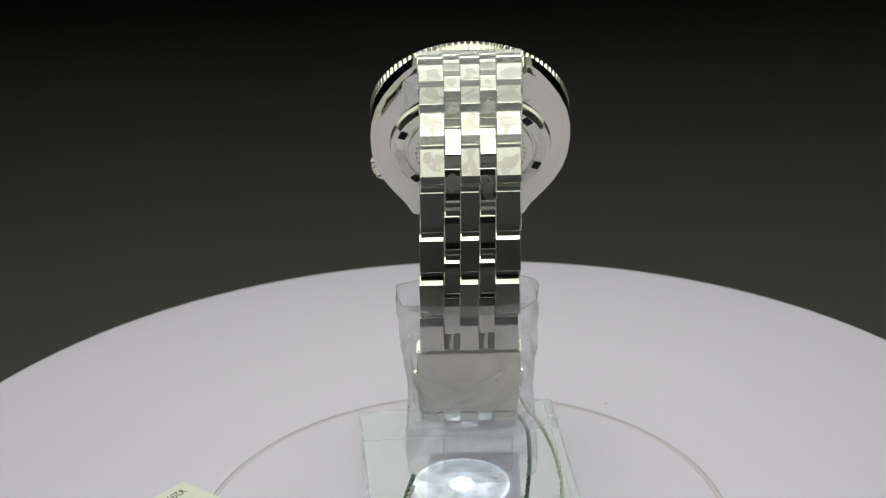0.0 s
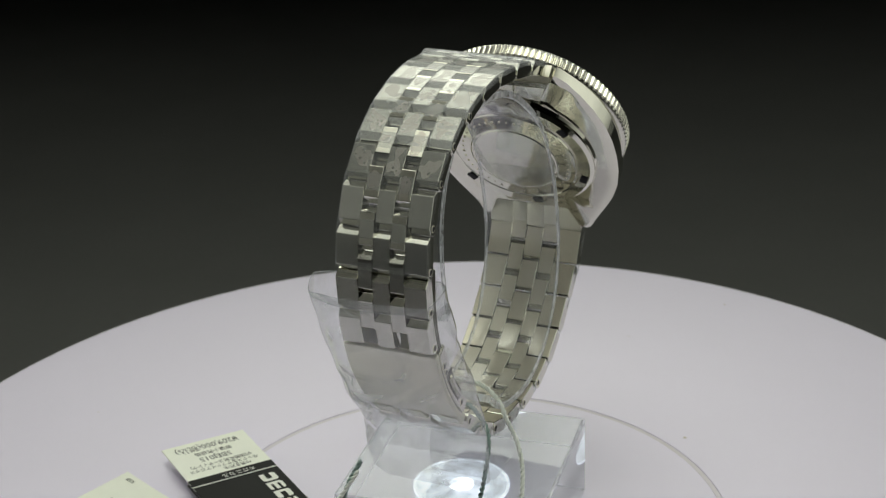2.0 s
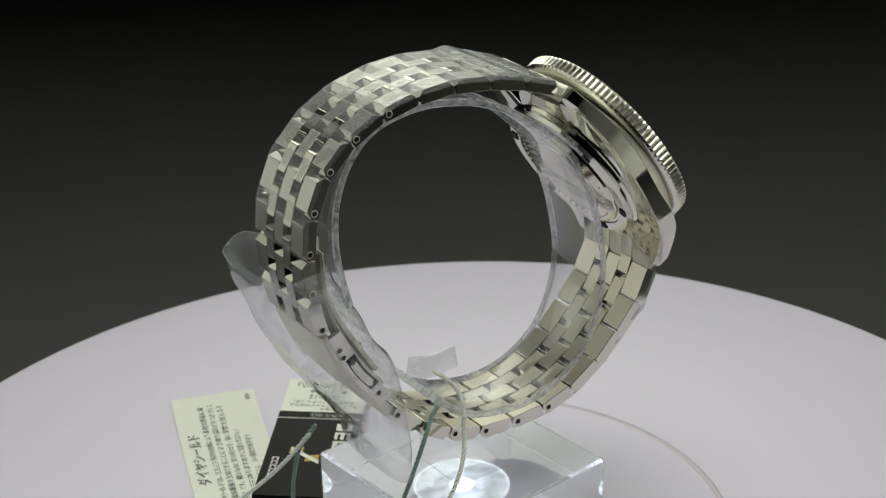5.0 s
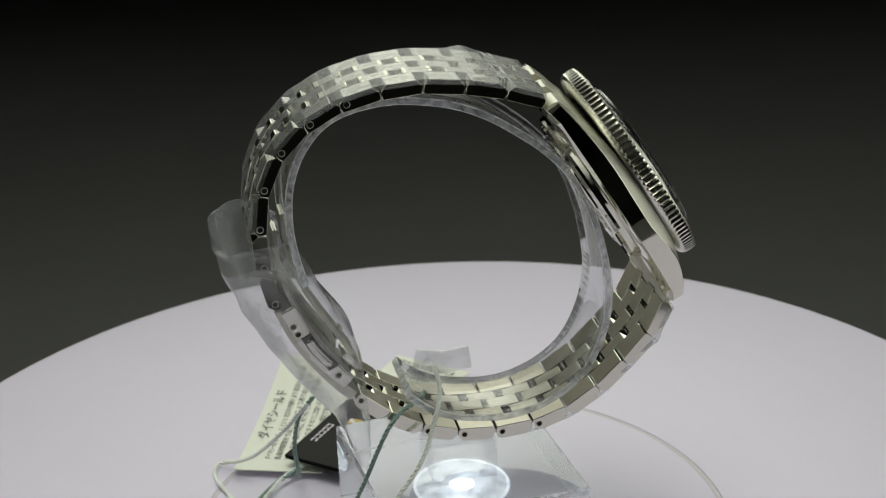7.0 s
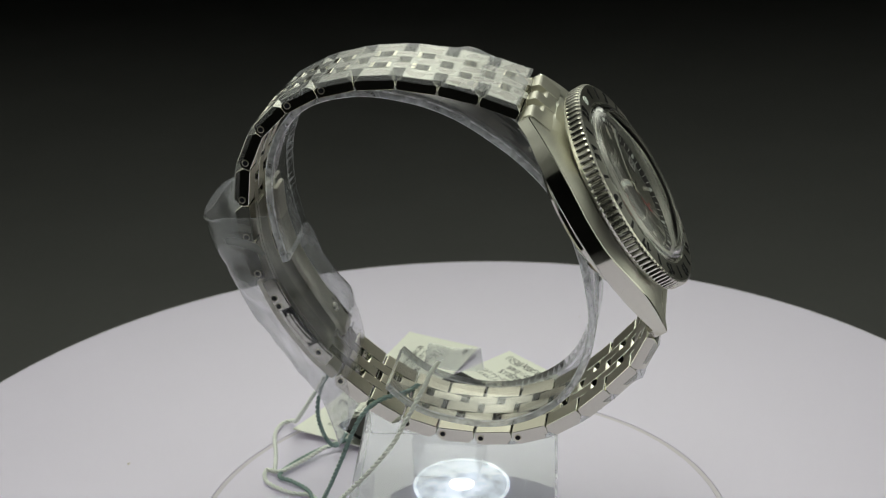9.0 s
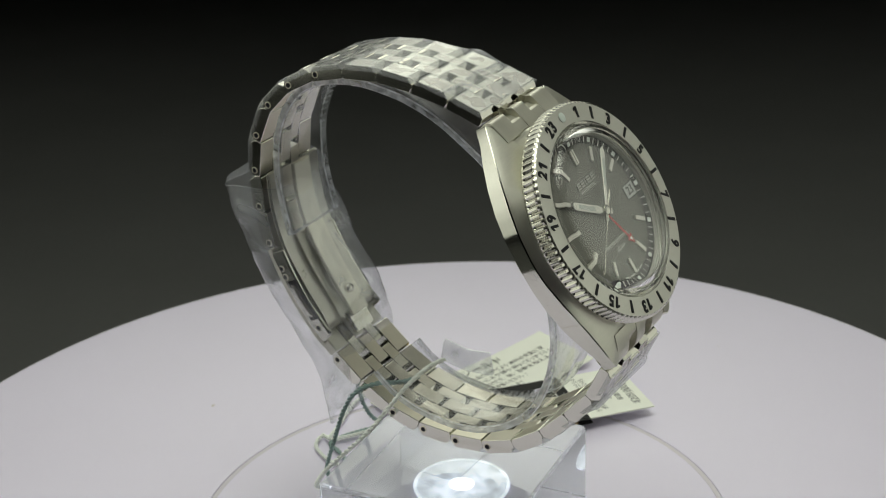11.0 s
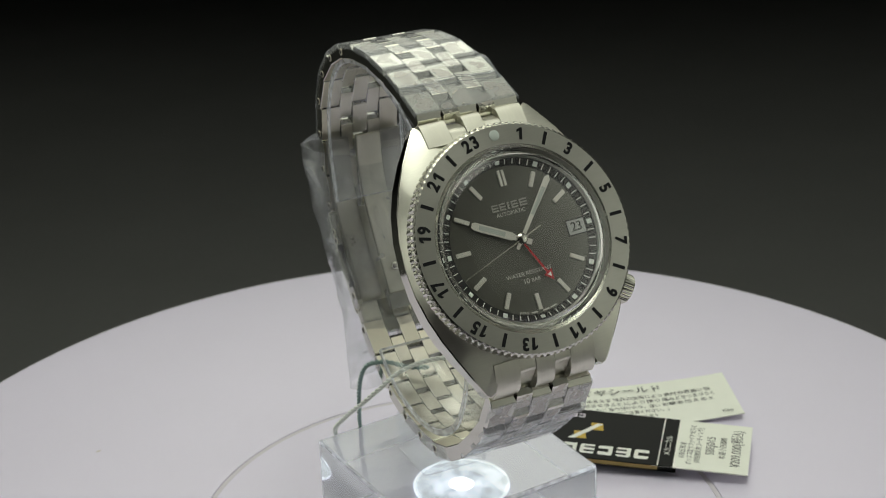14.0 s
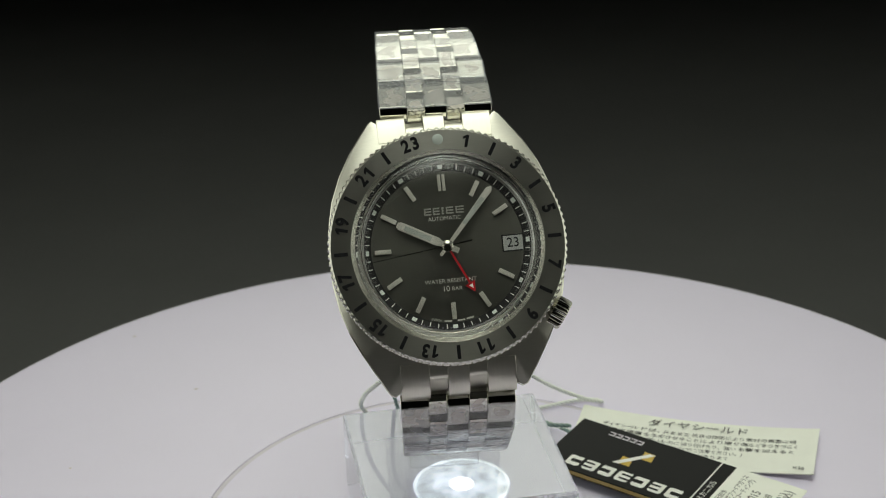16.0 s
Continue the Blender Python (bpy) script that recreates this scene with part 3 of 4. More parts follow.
    g = hand("minute_hand", -41.3, [(-0.28, -2.1), (0.28, -2.1), (0.4, 5.0), (0.6, 12.2), (0.0, 13.0), (-0.6, 12.2), (-0.4, 5.0)], -1.6, MARKER, 0.2, "steel minute hand with lume")
    part("lume_strip", box(0.7, 5.6, 0.08, 0.02), HAND_LUME, g, "pale lume strip", at(0, 7.6, 0.2))
    second = hand("second_hand", 97.6, [(-0.14, -4.3), (0.14, -4.3), (0.09, 0), (0.05, 13.6), (-0.05, 13.6), (-0.09, 0)], -1.25, STEEL, 0.08, "thin steel second hand", 0)
    r = hand("gmt_hand", 205.9, [(-0.16, 0), (0.16, 0), (0.18, 7.6), (-0.18, 7.6)], -2.2, RED, 0.1, "red hand with an arrow tip", 0)
    part("arrow_tip", prism([(-0.95, 7.4), (0.95, 7.4), (0, 9.2)], 0.14, 0.03), RED, r, "red arrow tip")
    part("arrow_lume", prism([(-0.4, 7.7), (0.4, 7.7), (0, 8.5)], 0.2), DIAL_LUME, r, "pale arrow lume")
    part("hand_pinion", lathe([(0, -2.3), (1.0, -2.3), (1.0, -1.3), (0.7, -1.05), (0, -0.95)], 24), STEEL, watch, "steel centre pinion", HEAD, smooth=40)
    return second


SECOND_HAND = make_dial()
cry = part("crystal", lathe([(16.0, -1.2), (16.0, 0.2), (15.85, 0.75), (15.3, 1.2), (14.2, 1.5), (9, 1.85), (0, 2.0), (0, 1.2), (9, 1.05), (13.6, 0.7), (14.7, 0.2), (15.0, -0.4), (15.0, -1.2)], 128, True), CRYSTAL, watch, "domed clear sapphire crystal", HEAD, smooth=60)
cry.visible_shadow = False


def make_crown():
    m = HEAD @ turn_z(-35) @ at(20.8, 0, -5.9) @ Matrix.Rotation(radians(90), 4, "Y")
    n = 26
    c = part("crown", lathe([(0, 0), (2.2, 0), (2.5, 0.4), (2.75, 0.6), (2.75, 2.7), (2.5, 3.0), (0, 3.2)], n * 4, False, lambda i, k: (0, -0.05, -0.22, -0.05)[k % 4] if i in (3, 4) else 0), STEEL, watch, "fluted steel crown", m, smooth=30)
    return c


make_crown()

# ---- the bracelet ----
UPPER = [(14.9, 96.9), (7.7, 99.4), (0.1, 101.1), (-7.6, 102.0), (-15.3, 101.5), (-22.7, 99.7), (-29.2, 96.2), (-34.4, 91.0), (-37.6, 83.8), (-38.5, 76.1), (-38.1, 68.3), (-36.3, 60.6)]
LOWER = [(39.4, 53.1), (36.1, 46.2), (31.2, 40.7), (25.8, 35.5), (19.4, 31.3), (12.3, 29.0), (4.8, 28.4), (-2.8, 28.9), (-9.9, 31.0), (-16.6, 35.0), (-22.6, 40.1)]


def lean(y, z):
    """The watch leans a little on its stand: how far the bracelet swings sideways at this place."""
    k = 0.015 + 0.018 * min(1.0, max(0.0, (20 - y) / 40))
    return max(-1.4, k * (z - 90))


def link_mesh(name, width, inner, top):
    """One bracelet piece of unit pitch 7.6 along y, outer side up; width in mm."""
    prof = [(-3.66, -0.55), (-inner, -1.3), (inner, -1.3), (3.66, -0.55), (3.66, 0.3), (2.7, 1.5), (-2.7, 1.5), (-3.66, 0.3)]
    bm = bmesh.new()
    a = [bm.verts.new((-width / 2, y, z)) for y, z in prof]
    b = [bm.verts.new((width / 2, y, z)) for y, z in prof]
    n = len(prof)
    bm.faces.new(a)
    bm.faces.new(b[::-1])
    for i in range(n):
        f = bm.faces.new((a[i], b[i], b[(i + 1) % n], a[(i + 1) % n]))
    bmesh.ops.recalc_face_normals(bm, faces=bm.faces)
    bmesh.ops.bevel(bm, geom=bm.edges[:], offset=0.09, segments=1, affect="EDGES")
    for f in bm.faces:
        f.material_index = 1 if f.normal.z > 0.9 else 2 if f.normal.z < -0.9 else 0
    for v in bm.verts:
        v.co *= MM
    me = bpy.data.meshes.new(name)
    bm.to_mesh(me)
    bm.free()
    for mat in (STEEL, top, INNER_STEEL):
        me.materials.append(mat)
    return me


def link_set(top):
    return link_mesh("outer_link", 4.85, 3.42, top), link_mesh("middle_link", 3.15, 2.75, top), link_mesh("centre_link", 3.75, 3.0, top)


FOILED, BARE = link_set(LINK_TOP), link_set(LINK_BARE)


def pin_mesh():
    bm = lathe([(0, -0.15), (0.68, -0.15), (0.68, 0.06), (0.52, 0.08), (0.48, 0.04), (0, 0.04)], 16)
    for f in bm.faces:
        f.material_index = 1 if math.hypot(*f.calc_center_median().xy) < 0.5 else 0
    for v in bm.verts:
        v.co *= MM
    me = bpy.data.meshes.new("pin")
    bm.to_mesh(me)
    bm.free()
    me.materials.append(INNER_STEEL)
    me.materials.append(HOLE_SHADE)
    return me


PIN = pin_mesh()


def basis(p, q, side, x, w):
    """The pose of a piece between two joints; side +1 turns its outer face away from the ring's middle."""
    mid = (p + q) / 2
    d = (q - p).normalized()
    nrm = Vector((0, -d.z, d.y)) * side
    across = d.cross(nrm)
    m = Matrix((across * w, d * ((q - p).length / 7.55), nrm)).transposed().to_4x4()
    m.translation = mid + Vector((CX + x * w + lean(mid.y, mid.z), 0, 0))
    return m


def run_of_links(joints, side, pins, half, root, foiled_to):
    J = [Vector((0, y, z)) for y, z in joints]
    n = len(J) - 1
    start = HEAD @ Vector((0, *root))
    a, b = Vector((0, start.y, start.z)), (J[0] + J[1]) / 2
    for x in (-3.5, 3.5):
        for p, q in ((a.lerp(J[0], 0.8), b),):
            place("middle_link", FOILED[1], watch, "", basis(p, q, side, x, half(0) / 10.05))
    for i in range(n):
        w = half(i + 0.5) / 10.05
        outer, middle_piece, centre = FOILED if i < foiled_to else BARE
        for x, me, nm in ((-7.57, outer, "outer_link"), (7.57, outer, "outer_link"), (0, centre, "centre_link")):
            ob = place(nm, me, watch, "", basis(J[i], J[i + 1], side, x, w))
            if nm == "outer_link" and i in pins:
                s = 1 if x > 0 else -1
                d = J[i + 1] - J[i]
                middle = (J[i] + J[i + 1]) / 2
                spot = J[i] + d * 0.83 + Vector((CX + s * half(i + 0.5) * 0.9965 + lean(middle.y, middle.z), 0, 0))
                place("pin", PIN, watch, "", Matrix.Translation(spot) @ Matrix.Rotation(radians(90 * s), 4, "Y"))
        if i < n - 1:
            a, b = (J[i] + J[i + 1]) / 2, (J[i + 1] + J[i + 2]) / 2
            out = (J[i + 1] - (a + b) / 2) * 0.75
            for x in (-3.5, 3.5):
                place("middle_link", middle_piece, watch, "", basis(a + out, b + out, side, x, half(i + 1) / 10.05))


run_of_links(UPPER, -1, range(4, 11), lambda s: 10.2 - 1.6 * min(1, s / 6), (21.0, -7.7), 7)
run_of_links(LOWER, 1, range(4, 10), lambda s: 10.3 - 1.2 * min(1, s / 8), (-21.0, -8.2), 6)


def end_link(sign, joint):
    """Solid end piece between the lugs, domed from the case down to the first joint."""
    inv = HEAD.inverted()
    p = inv @ Vector((CX, *joint))
    far, z0 = abs(p.y), p.z
    lay = Matrix(((0, 0, 1, 0), (1, 0, 0, 0), (0, 1, 0, 0), (0, 0, 0, 1)))
    a, c, b = Vector((19.6, -5.72)), Vector((far - 0.8, -7.0)), Vector((far - 0.1, z0 + 0.7))
    dome = [a * (1 - k) ** 2 + c * 2 * k * (1 - k) + b * k * k for k in np.linspace(0, 1, 12)]
    if sign > 0:                           # the upper one is flat and drops at its end
        dome = [a, Vector((21.0, -6.12)), Vector((22.4, -6.58)), Vector((far - 0.9, -7.0)), Vector((far - 0.4, -7.3)), b]
    for x, w, name in ((-7.6, 5.0, "end_link_side"), (7.6, 5.0, "end_link_side"), (0, 3.7, "end_link_centre")):
        prof = [(sign * 19.6, -8.6)] + [(sign * q.x, q.y) for q in dome] + [(sign * (far - 0.6), z0 - 1.0)]
        part(name, move(prism(prof, w, 0.06), at(x - w / 2, 0, 0) @ lay), SATIN, watch, "", HEAD, smooth=35)
    for x in (-3.5, 3.5):
        prof = [(19.8, -8.6), (19.8, -5.85), (21.3, -6.3), (21.9, -6.5), (22.35, -6.95), (22.5, -7.5), (far - 1.4, z0 + 0.9), (far - 0.9, z0 - 1.0)]
        part("end_link_middle", move(prism([(sign * y, z) for y, z in prof], 3.15, 0.06), at(x - 1.575, 0, 0) @ lay), SATIN, watch, "", HEAD, smooth=35)


end_link(1, UPPER[0])
end_link(-1, LOWER[0])


# ---- the folding clasp ----
def strip(line, half_width, thick, x=CX, bevel=0.15, lip=0.0):
    """A bent plate along a line in y and z; thick grows to the line's left."""
    bm = bmesh.new()
    loops = []
    L = [Vector((0, y, z)) for y, z in line]
    for i, p in enumerate(L):
        d = (L[min(i + 1, len(L) - 1)] - L[max(i - 1, 0)]).normalized()
        nrm = Vector((0, -d.z, d.y))
        sec = [(-half_width, 0), (half_width, 0), (half_width, thick), (-half_width, thick)]
        loops.append([bm.verts.new(p + Vector((x + a + lean(p.y, p.z), 0, 0)) + nrm * h) for a, h in sec])
    for a, b in zip(loops, loops[1:]):
        for k in range(4):
            bm.faces.new((a[k], a[(k + 1) % 4], b[(k + 1) % 4], b[k]))
    bm.faces.new(loops[0])
    bm.faces.new(loops[-1][::-1])
    bmesh.ops.recalc_face_normals(bm, faces=bm.faces)
    if bevel:
        bmesh.ops.bevel(bm, geom=[e for e in bm.edges if e.calc_face_angle(0) > 0.9], offset=bevel, segments=2, affect="EDGES")
    return bm


def make_clasp():
    cover_line = [(p.y, p.z) for p in spline([(0, -36.9, 60.2), (0, -34.6, 54.6), (0, -31.4, 49.0), (0, -27.4, 43.6), (0, -25.2, 41.4)], 12)]
    cover = part("clasp_cover", strip(cover_line, 9.0, 1.2), SATIN, watch, "brushed steel folding clasp cover", smooth=40)
    side_line = [(p.y, p.z) for p in spline([(0, -36.0, 60.0), (0, -33.6, 54.9), (0, -30.4, 49.3), (0, -26.6, 44.3), (0, -24.6, 42.4)], 12)]
    for s in (-1, 1):
        cheek = part("clasp_side", strip(side_line, 0.5, 3.1, CX + s * 8.75, 0.3), STEEL, watch, "polished clasp side with a slot", smooth=40)
        slot_line = [(p.y, p.z) for p in spline([(0, -31.7, 53.6), (0, -30.0, 50.6), (0, -27.5, 47.4)], 8)]
        part("push_button", strip(slot_line, 0.9, 1.4, CX + s * 9.0, 0.4), STEEL, cheek, "steel push button in its slot", smooth=40)
        slot2 = [(y - 0.3 * 0.8, z) for y, z in [(-32.1, 54.4)] + slot_line + [(-27.1, 46.7)]]
        # the slot's shade is a black strip laid on the cheek
        part("button_slot", strip(slot2, 0.15, 2.1, CX + s * 9.13, 0.0), HOLE_SHADE, cheek, "black strip for the shade in the slot")
        for y, z in ((-33.6, 57.0), (-32.8, 55.3), (-25.6, 45.5)):
            place("pin", PIN, watch, "", Matrix.Translation((CX + s * 9.27 + lean(y, z), y, z)) @ Matrix.Rotation(radians(90 * s), 4, "Y"))
    blade = [(p.y, p.z) for p in spline([(0, -34.0, 77.5), (0, -33.6, 70), (0, -31.2, 62), (0, -27.2, 54.4), (0, -23.6, 48.4), (0, -22.2, 46.0)], 16)]
    part("clasp_blade", strip(blade, 2.7, 0.9, CX, 0.15), SATIN, watch, "narrow steel folding blade", smooth=40)
    frame_line = [(p.y, p.z) for p in spline([(0, -36.1, 77.0), (0, -35.7, 69), (0, -33.6, 61), (0, -29.6, 53.4), (0, -26.2, 48.2), (0, -24.9, 45.6), (0, -25.4, 44.4)], 22)]
    for s in (-1, 1):
        part("clasp_rail", strip(frame_line, 2.5, 0.8, CX + s * 5.9, 0.3), STEEL_RAIL, watch, "steel inner clasp rail", smooth=40)
    part("blade_rivet", lathe([(0, 0), (1.0, 0), (1.0, 0.35), (0.7, 0.7), (0, 0.8)], 24), STEEL, watch, "domed steel rivet",
         Matrix.Translation((CX + lean(-24.1, 50.95), -24.1, 50.95)) @ Matrix(((1, 0, 0), (0, -0.5, 0.86), (0, 0.86, 0.5))).to_4x4(), smooth=60)
    part("clasp_hinge", strip([(-24.0, 46.2), (-21.4, 42.4)], 3.1, 1.3, CX, 0.3), STEEL, watch, "steel hinge end of the clasp blade", smooth=40)
    for x, w in ((-6.5, 2.1), (0, 1.7), (6.5, 2.1)):
        part("clasp_end_link", strip([(-22.0, 40.9), (-23.4, 42.3), (-25.0, 43.9)], w, 2.2, CX + x, 0.2), SATIN, watch, "", smooth=40)
    for x in (-3.1, 3.1):
        part("clasp_end_link", strip([(-19.6, 38.9), (-22.2, 41.3), (-24.8, 43.9)], 1.35, 2.0, CX + x, 0.2), STEEL, watch, "", smooth=40)


make_clasp()


# ---- protective foil and plastic sleeve ----
def foil_line(joints, side):
    """Rows (place, outward, slack) along the outer faces of a run of links: flat on each link, taut across each gap."""
    J = [Vector((0, y, z)) for y, z in joints]
    rows = []
    for p, q in zip(J, J[1:]):
        d = (q - p).normalized()
        up = Vector((0, -d.z, d.y)) * side
        rows += [((p + q) / 2 + d * along + up * 1.56, up, slack) for along, slack in ((-3.3, 1.0), (-2.75, 0.25), (-1.4, 0.2), (0, 0.2), (1.4, 0.2), (2.75, 0.25), (3.3, 1.0))]
    return rows


def make_foil(name, joints, side, half, label, seed, crest, creases, ridge_at=0.17, last=None):
    ob = riding(name, label, "plastic film")
    line = foil_line(joints, side)
    n = len(line) - 1
    rows = []
    for i, (a, up, slack) in enumerate(line):
        s = i / n
        w = half(s)
        lift = crest * math.exp(-((s - ridge_at) / 0.03) ** 2) - (0.12 if slack == 1.0 else 0)
        row = []
        for x, k in ((-w - 0.14, -1.0), (-w - 0.12, -0.35), (-w, 0.0), (-w * 0.75, 0), (-w * 0.5, 0), (-w * 0.25, 0), (0, 0), (w * 0.25, 0), (w * 0.5, 0), (w * 0.75, 0), (w, 0.0), (w + 0.12, -0.35), (w + 0.14, -1.0)):
            wob = (0.5 + 0.5 * noise.noise(Vector((x * 0.45, i * 0.6, seed)))) * 0.22 * slack
            row.append(a + up * (wob + k + lift * (1 if k == 0 else 0.3)) + Vector((CX + x + lean(a.y, a.z), 0, 0)))
        rows.append(row)
    third = n // 3 + 1
    for k0 in range(0, n, third):
        piece = bmesh.new()
        grid = [[piece.verts.new(v) for v in row] for row in rows[k0:k0 + third + 1]]
        for a, b in zip(grid, grid[1:]):
            for k in range(len(a) - 1):
                piece.faces.new((a[k], a[k + 1], b[k + 1], b[k]))
        part("foil_strip", piece, last if last and k0 + third >= n else FILM, ob, "clear wrinkled foil", smooth=40)
    for spot, waves in creases:
        p, q = line[int(spot * n)][0], line[int(spot * n) + 1][0]
        d, w = (q - p).normalized(), half(spot) - 0.2
        up = line[int(spot * n)][1]
        ridge_line = []
        for i in range(41):
            x = -w + 2 * w * i / 40
            ridge_line.append(p + Vector((CX + x + lean(p.y, p.z), 0, 0)) + d * (waves * math.sin(x * 0.5 + seed) + 0.1 * math.sin(x * 1.7 + spot * 40)) + up * 0.16)
        ridge = bmesh.new()
        tube(ridge, ridge_line, 0.10)
        part("foil_crease", ridge, CREASE, ob, "shiny crease in the foil", smooth=60)
    return ob


make_foil("protective_foil", UPPER[:10], -1, lambda s: 10.2 - 1.6 * min(1, s * 1.4), "clear plastic foil stuck over the upper bracelet", 2, 0.9, ((0.098, 0.25), (0.115, 0.3), (0.135, 0.45)), 0.17, FILM_THIN)
make_foil("protective_foil", LOWER[:7], 1, lambda s: 10.2 - 1.2 * s, "clear plastic foil stuck over the lower bracelet", 5, 0.7, ((0.18, 0.15), (0.35, 0.3), (0.42, 0.2)))


def make_sleeve():
    ob = riding("plastic_sleeve", "cloudy crumpled plastic sleeve round the clasp", "plastic bag")
    outer = spline([(0, -47.0, 76.5), (0, -46.6, 70.5), (0, -42.3, 59), (0, -36.5, 48.5), (0, -30, 39.5), (0, -25, 31.5), (0, -22.5, 24.5)], 44)
    inner = spline([(0, -33.6, 73.2), (0, -31.8, 69), (0, -28.5, 64), (0, -25.0, 56.5), (0, -21.5, 51), (0, -20.0, 41), (0, -20.0, 30)], 44)
    bm = bmesh.new()
    rows = []
    m = 28
    for i, (a, b) in enumerate(zip(outer, inner)):
        s = i / 44
        row = []
        half = 12.2 - 0.5 * math.sin(s * 3.1) + 0.2 * math.sin(s * 9)
        for k in range(m):
            q = 2 * math.pi * k / m
            cx, cd = math.cos(q), math.sin(q)
            x = half * math.copysign(abs(cx) ** 0.55, cx)
            f = 0.5 + 0.5 * math.copysign(abs(cd) ** 0.8, cd)
            p = b.lerp(a, f)
            v = Vector((x * 0.22, p.y * 0.16, p.z * 0.16))
            wob = noise.noise_vector(v) * 0.55 + noise.noise_vector(v * 2.6) * 0.22
            if i < 3:
                p = p + Vector((0, 0, (3 - i) * (0.1 * abs(cx) - 1.3 * max(0, cd))))
            row.append(bm.verts.new(p + Vector((CX - 1.0 + x, 0, 0)) + wob))
        rows.append(row)
    for a, b in zip(rows, rows[1:]):
        for k in range(m):
            bm.faces.new((a[k], a[(k + 1) % m], b[(k + 1) % m], b[k]))
    part("sleeve", bm, BAG, ob, "cloudy crumpled clear plastic", smooth=35)
    rim = bmesh.new()
    tube(rim, sleeve_rim(outer, inner), 0.09, 5)
    part("sleeve_lip", rim, BAG, ob, "folded lip of the sleeve", smooth=60)


def sleeve_rim(outer, inner):
    a, b = outer[0], inner[0]
    pts = []
    for k in range(29):
        q = 2 * math.pi * k / 28
        cx, cd = math.cos(q), math.sin(q)
        x = 12.2 * math.copysign(abs(cx) ** 0.55, cx)
        p = b.lerp(a, 0.5 + 0.5 * math.copysign(abs(cd) ** 0.8, cd))
        v = Vector((x * 0.22, p.y * 0.16, p.z * 0.16))
        wob = noise.noise_vector(v) * 0.55 + noise.noise_vector(v * 2.6) * 0.22
        p = p + Vector((0, 0, 3 * (0.1 * abs(cx) - 1.3 * max(0, cd))))
        pts.append(p + Vector((CX - 1.0 + x, 0, 0)) + wob)
    return pts


make_sleeve()


# ---- small clear tab lying in the bracelet ----
def make_tab():
    ob = riding("plastic_tab", "small curved clear plastic tab inside the bracelet", "plastic film")
    line = [(p.y, p.z) for p in spline([(0, -8.2, 34.4), (0, -2, 33.2), (0, 4.2, 33.8)], 10)]
    part("tab", strip(line, 0.4, 5.0, CX - 8.9, 0.15), TAB_PLASTIC, ob, smooth=50)


make_tab()


# ---- hang tags ----
def tag_pose(origin, d):
    """Local x runs along the card from its free end, local y across it."""
    d = Vector((*d, 0)).normalized()
    w = Vector((-d.y, d.x, 0))
    m = Matrix((d, w, Vector((0, 0, 1)))).transposed().to_4x4()
    m.translation = Vector((*origin, 0))
    return m


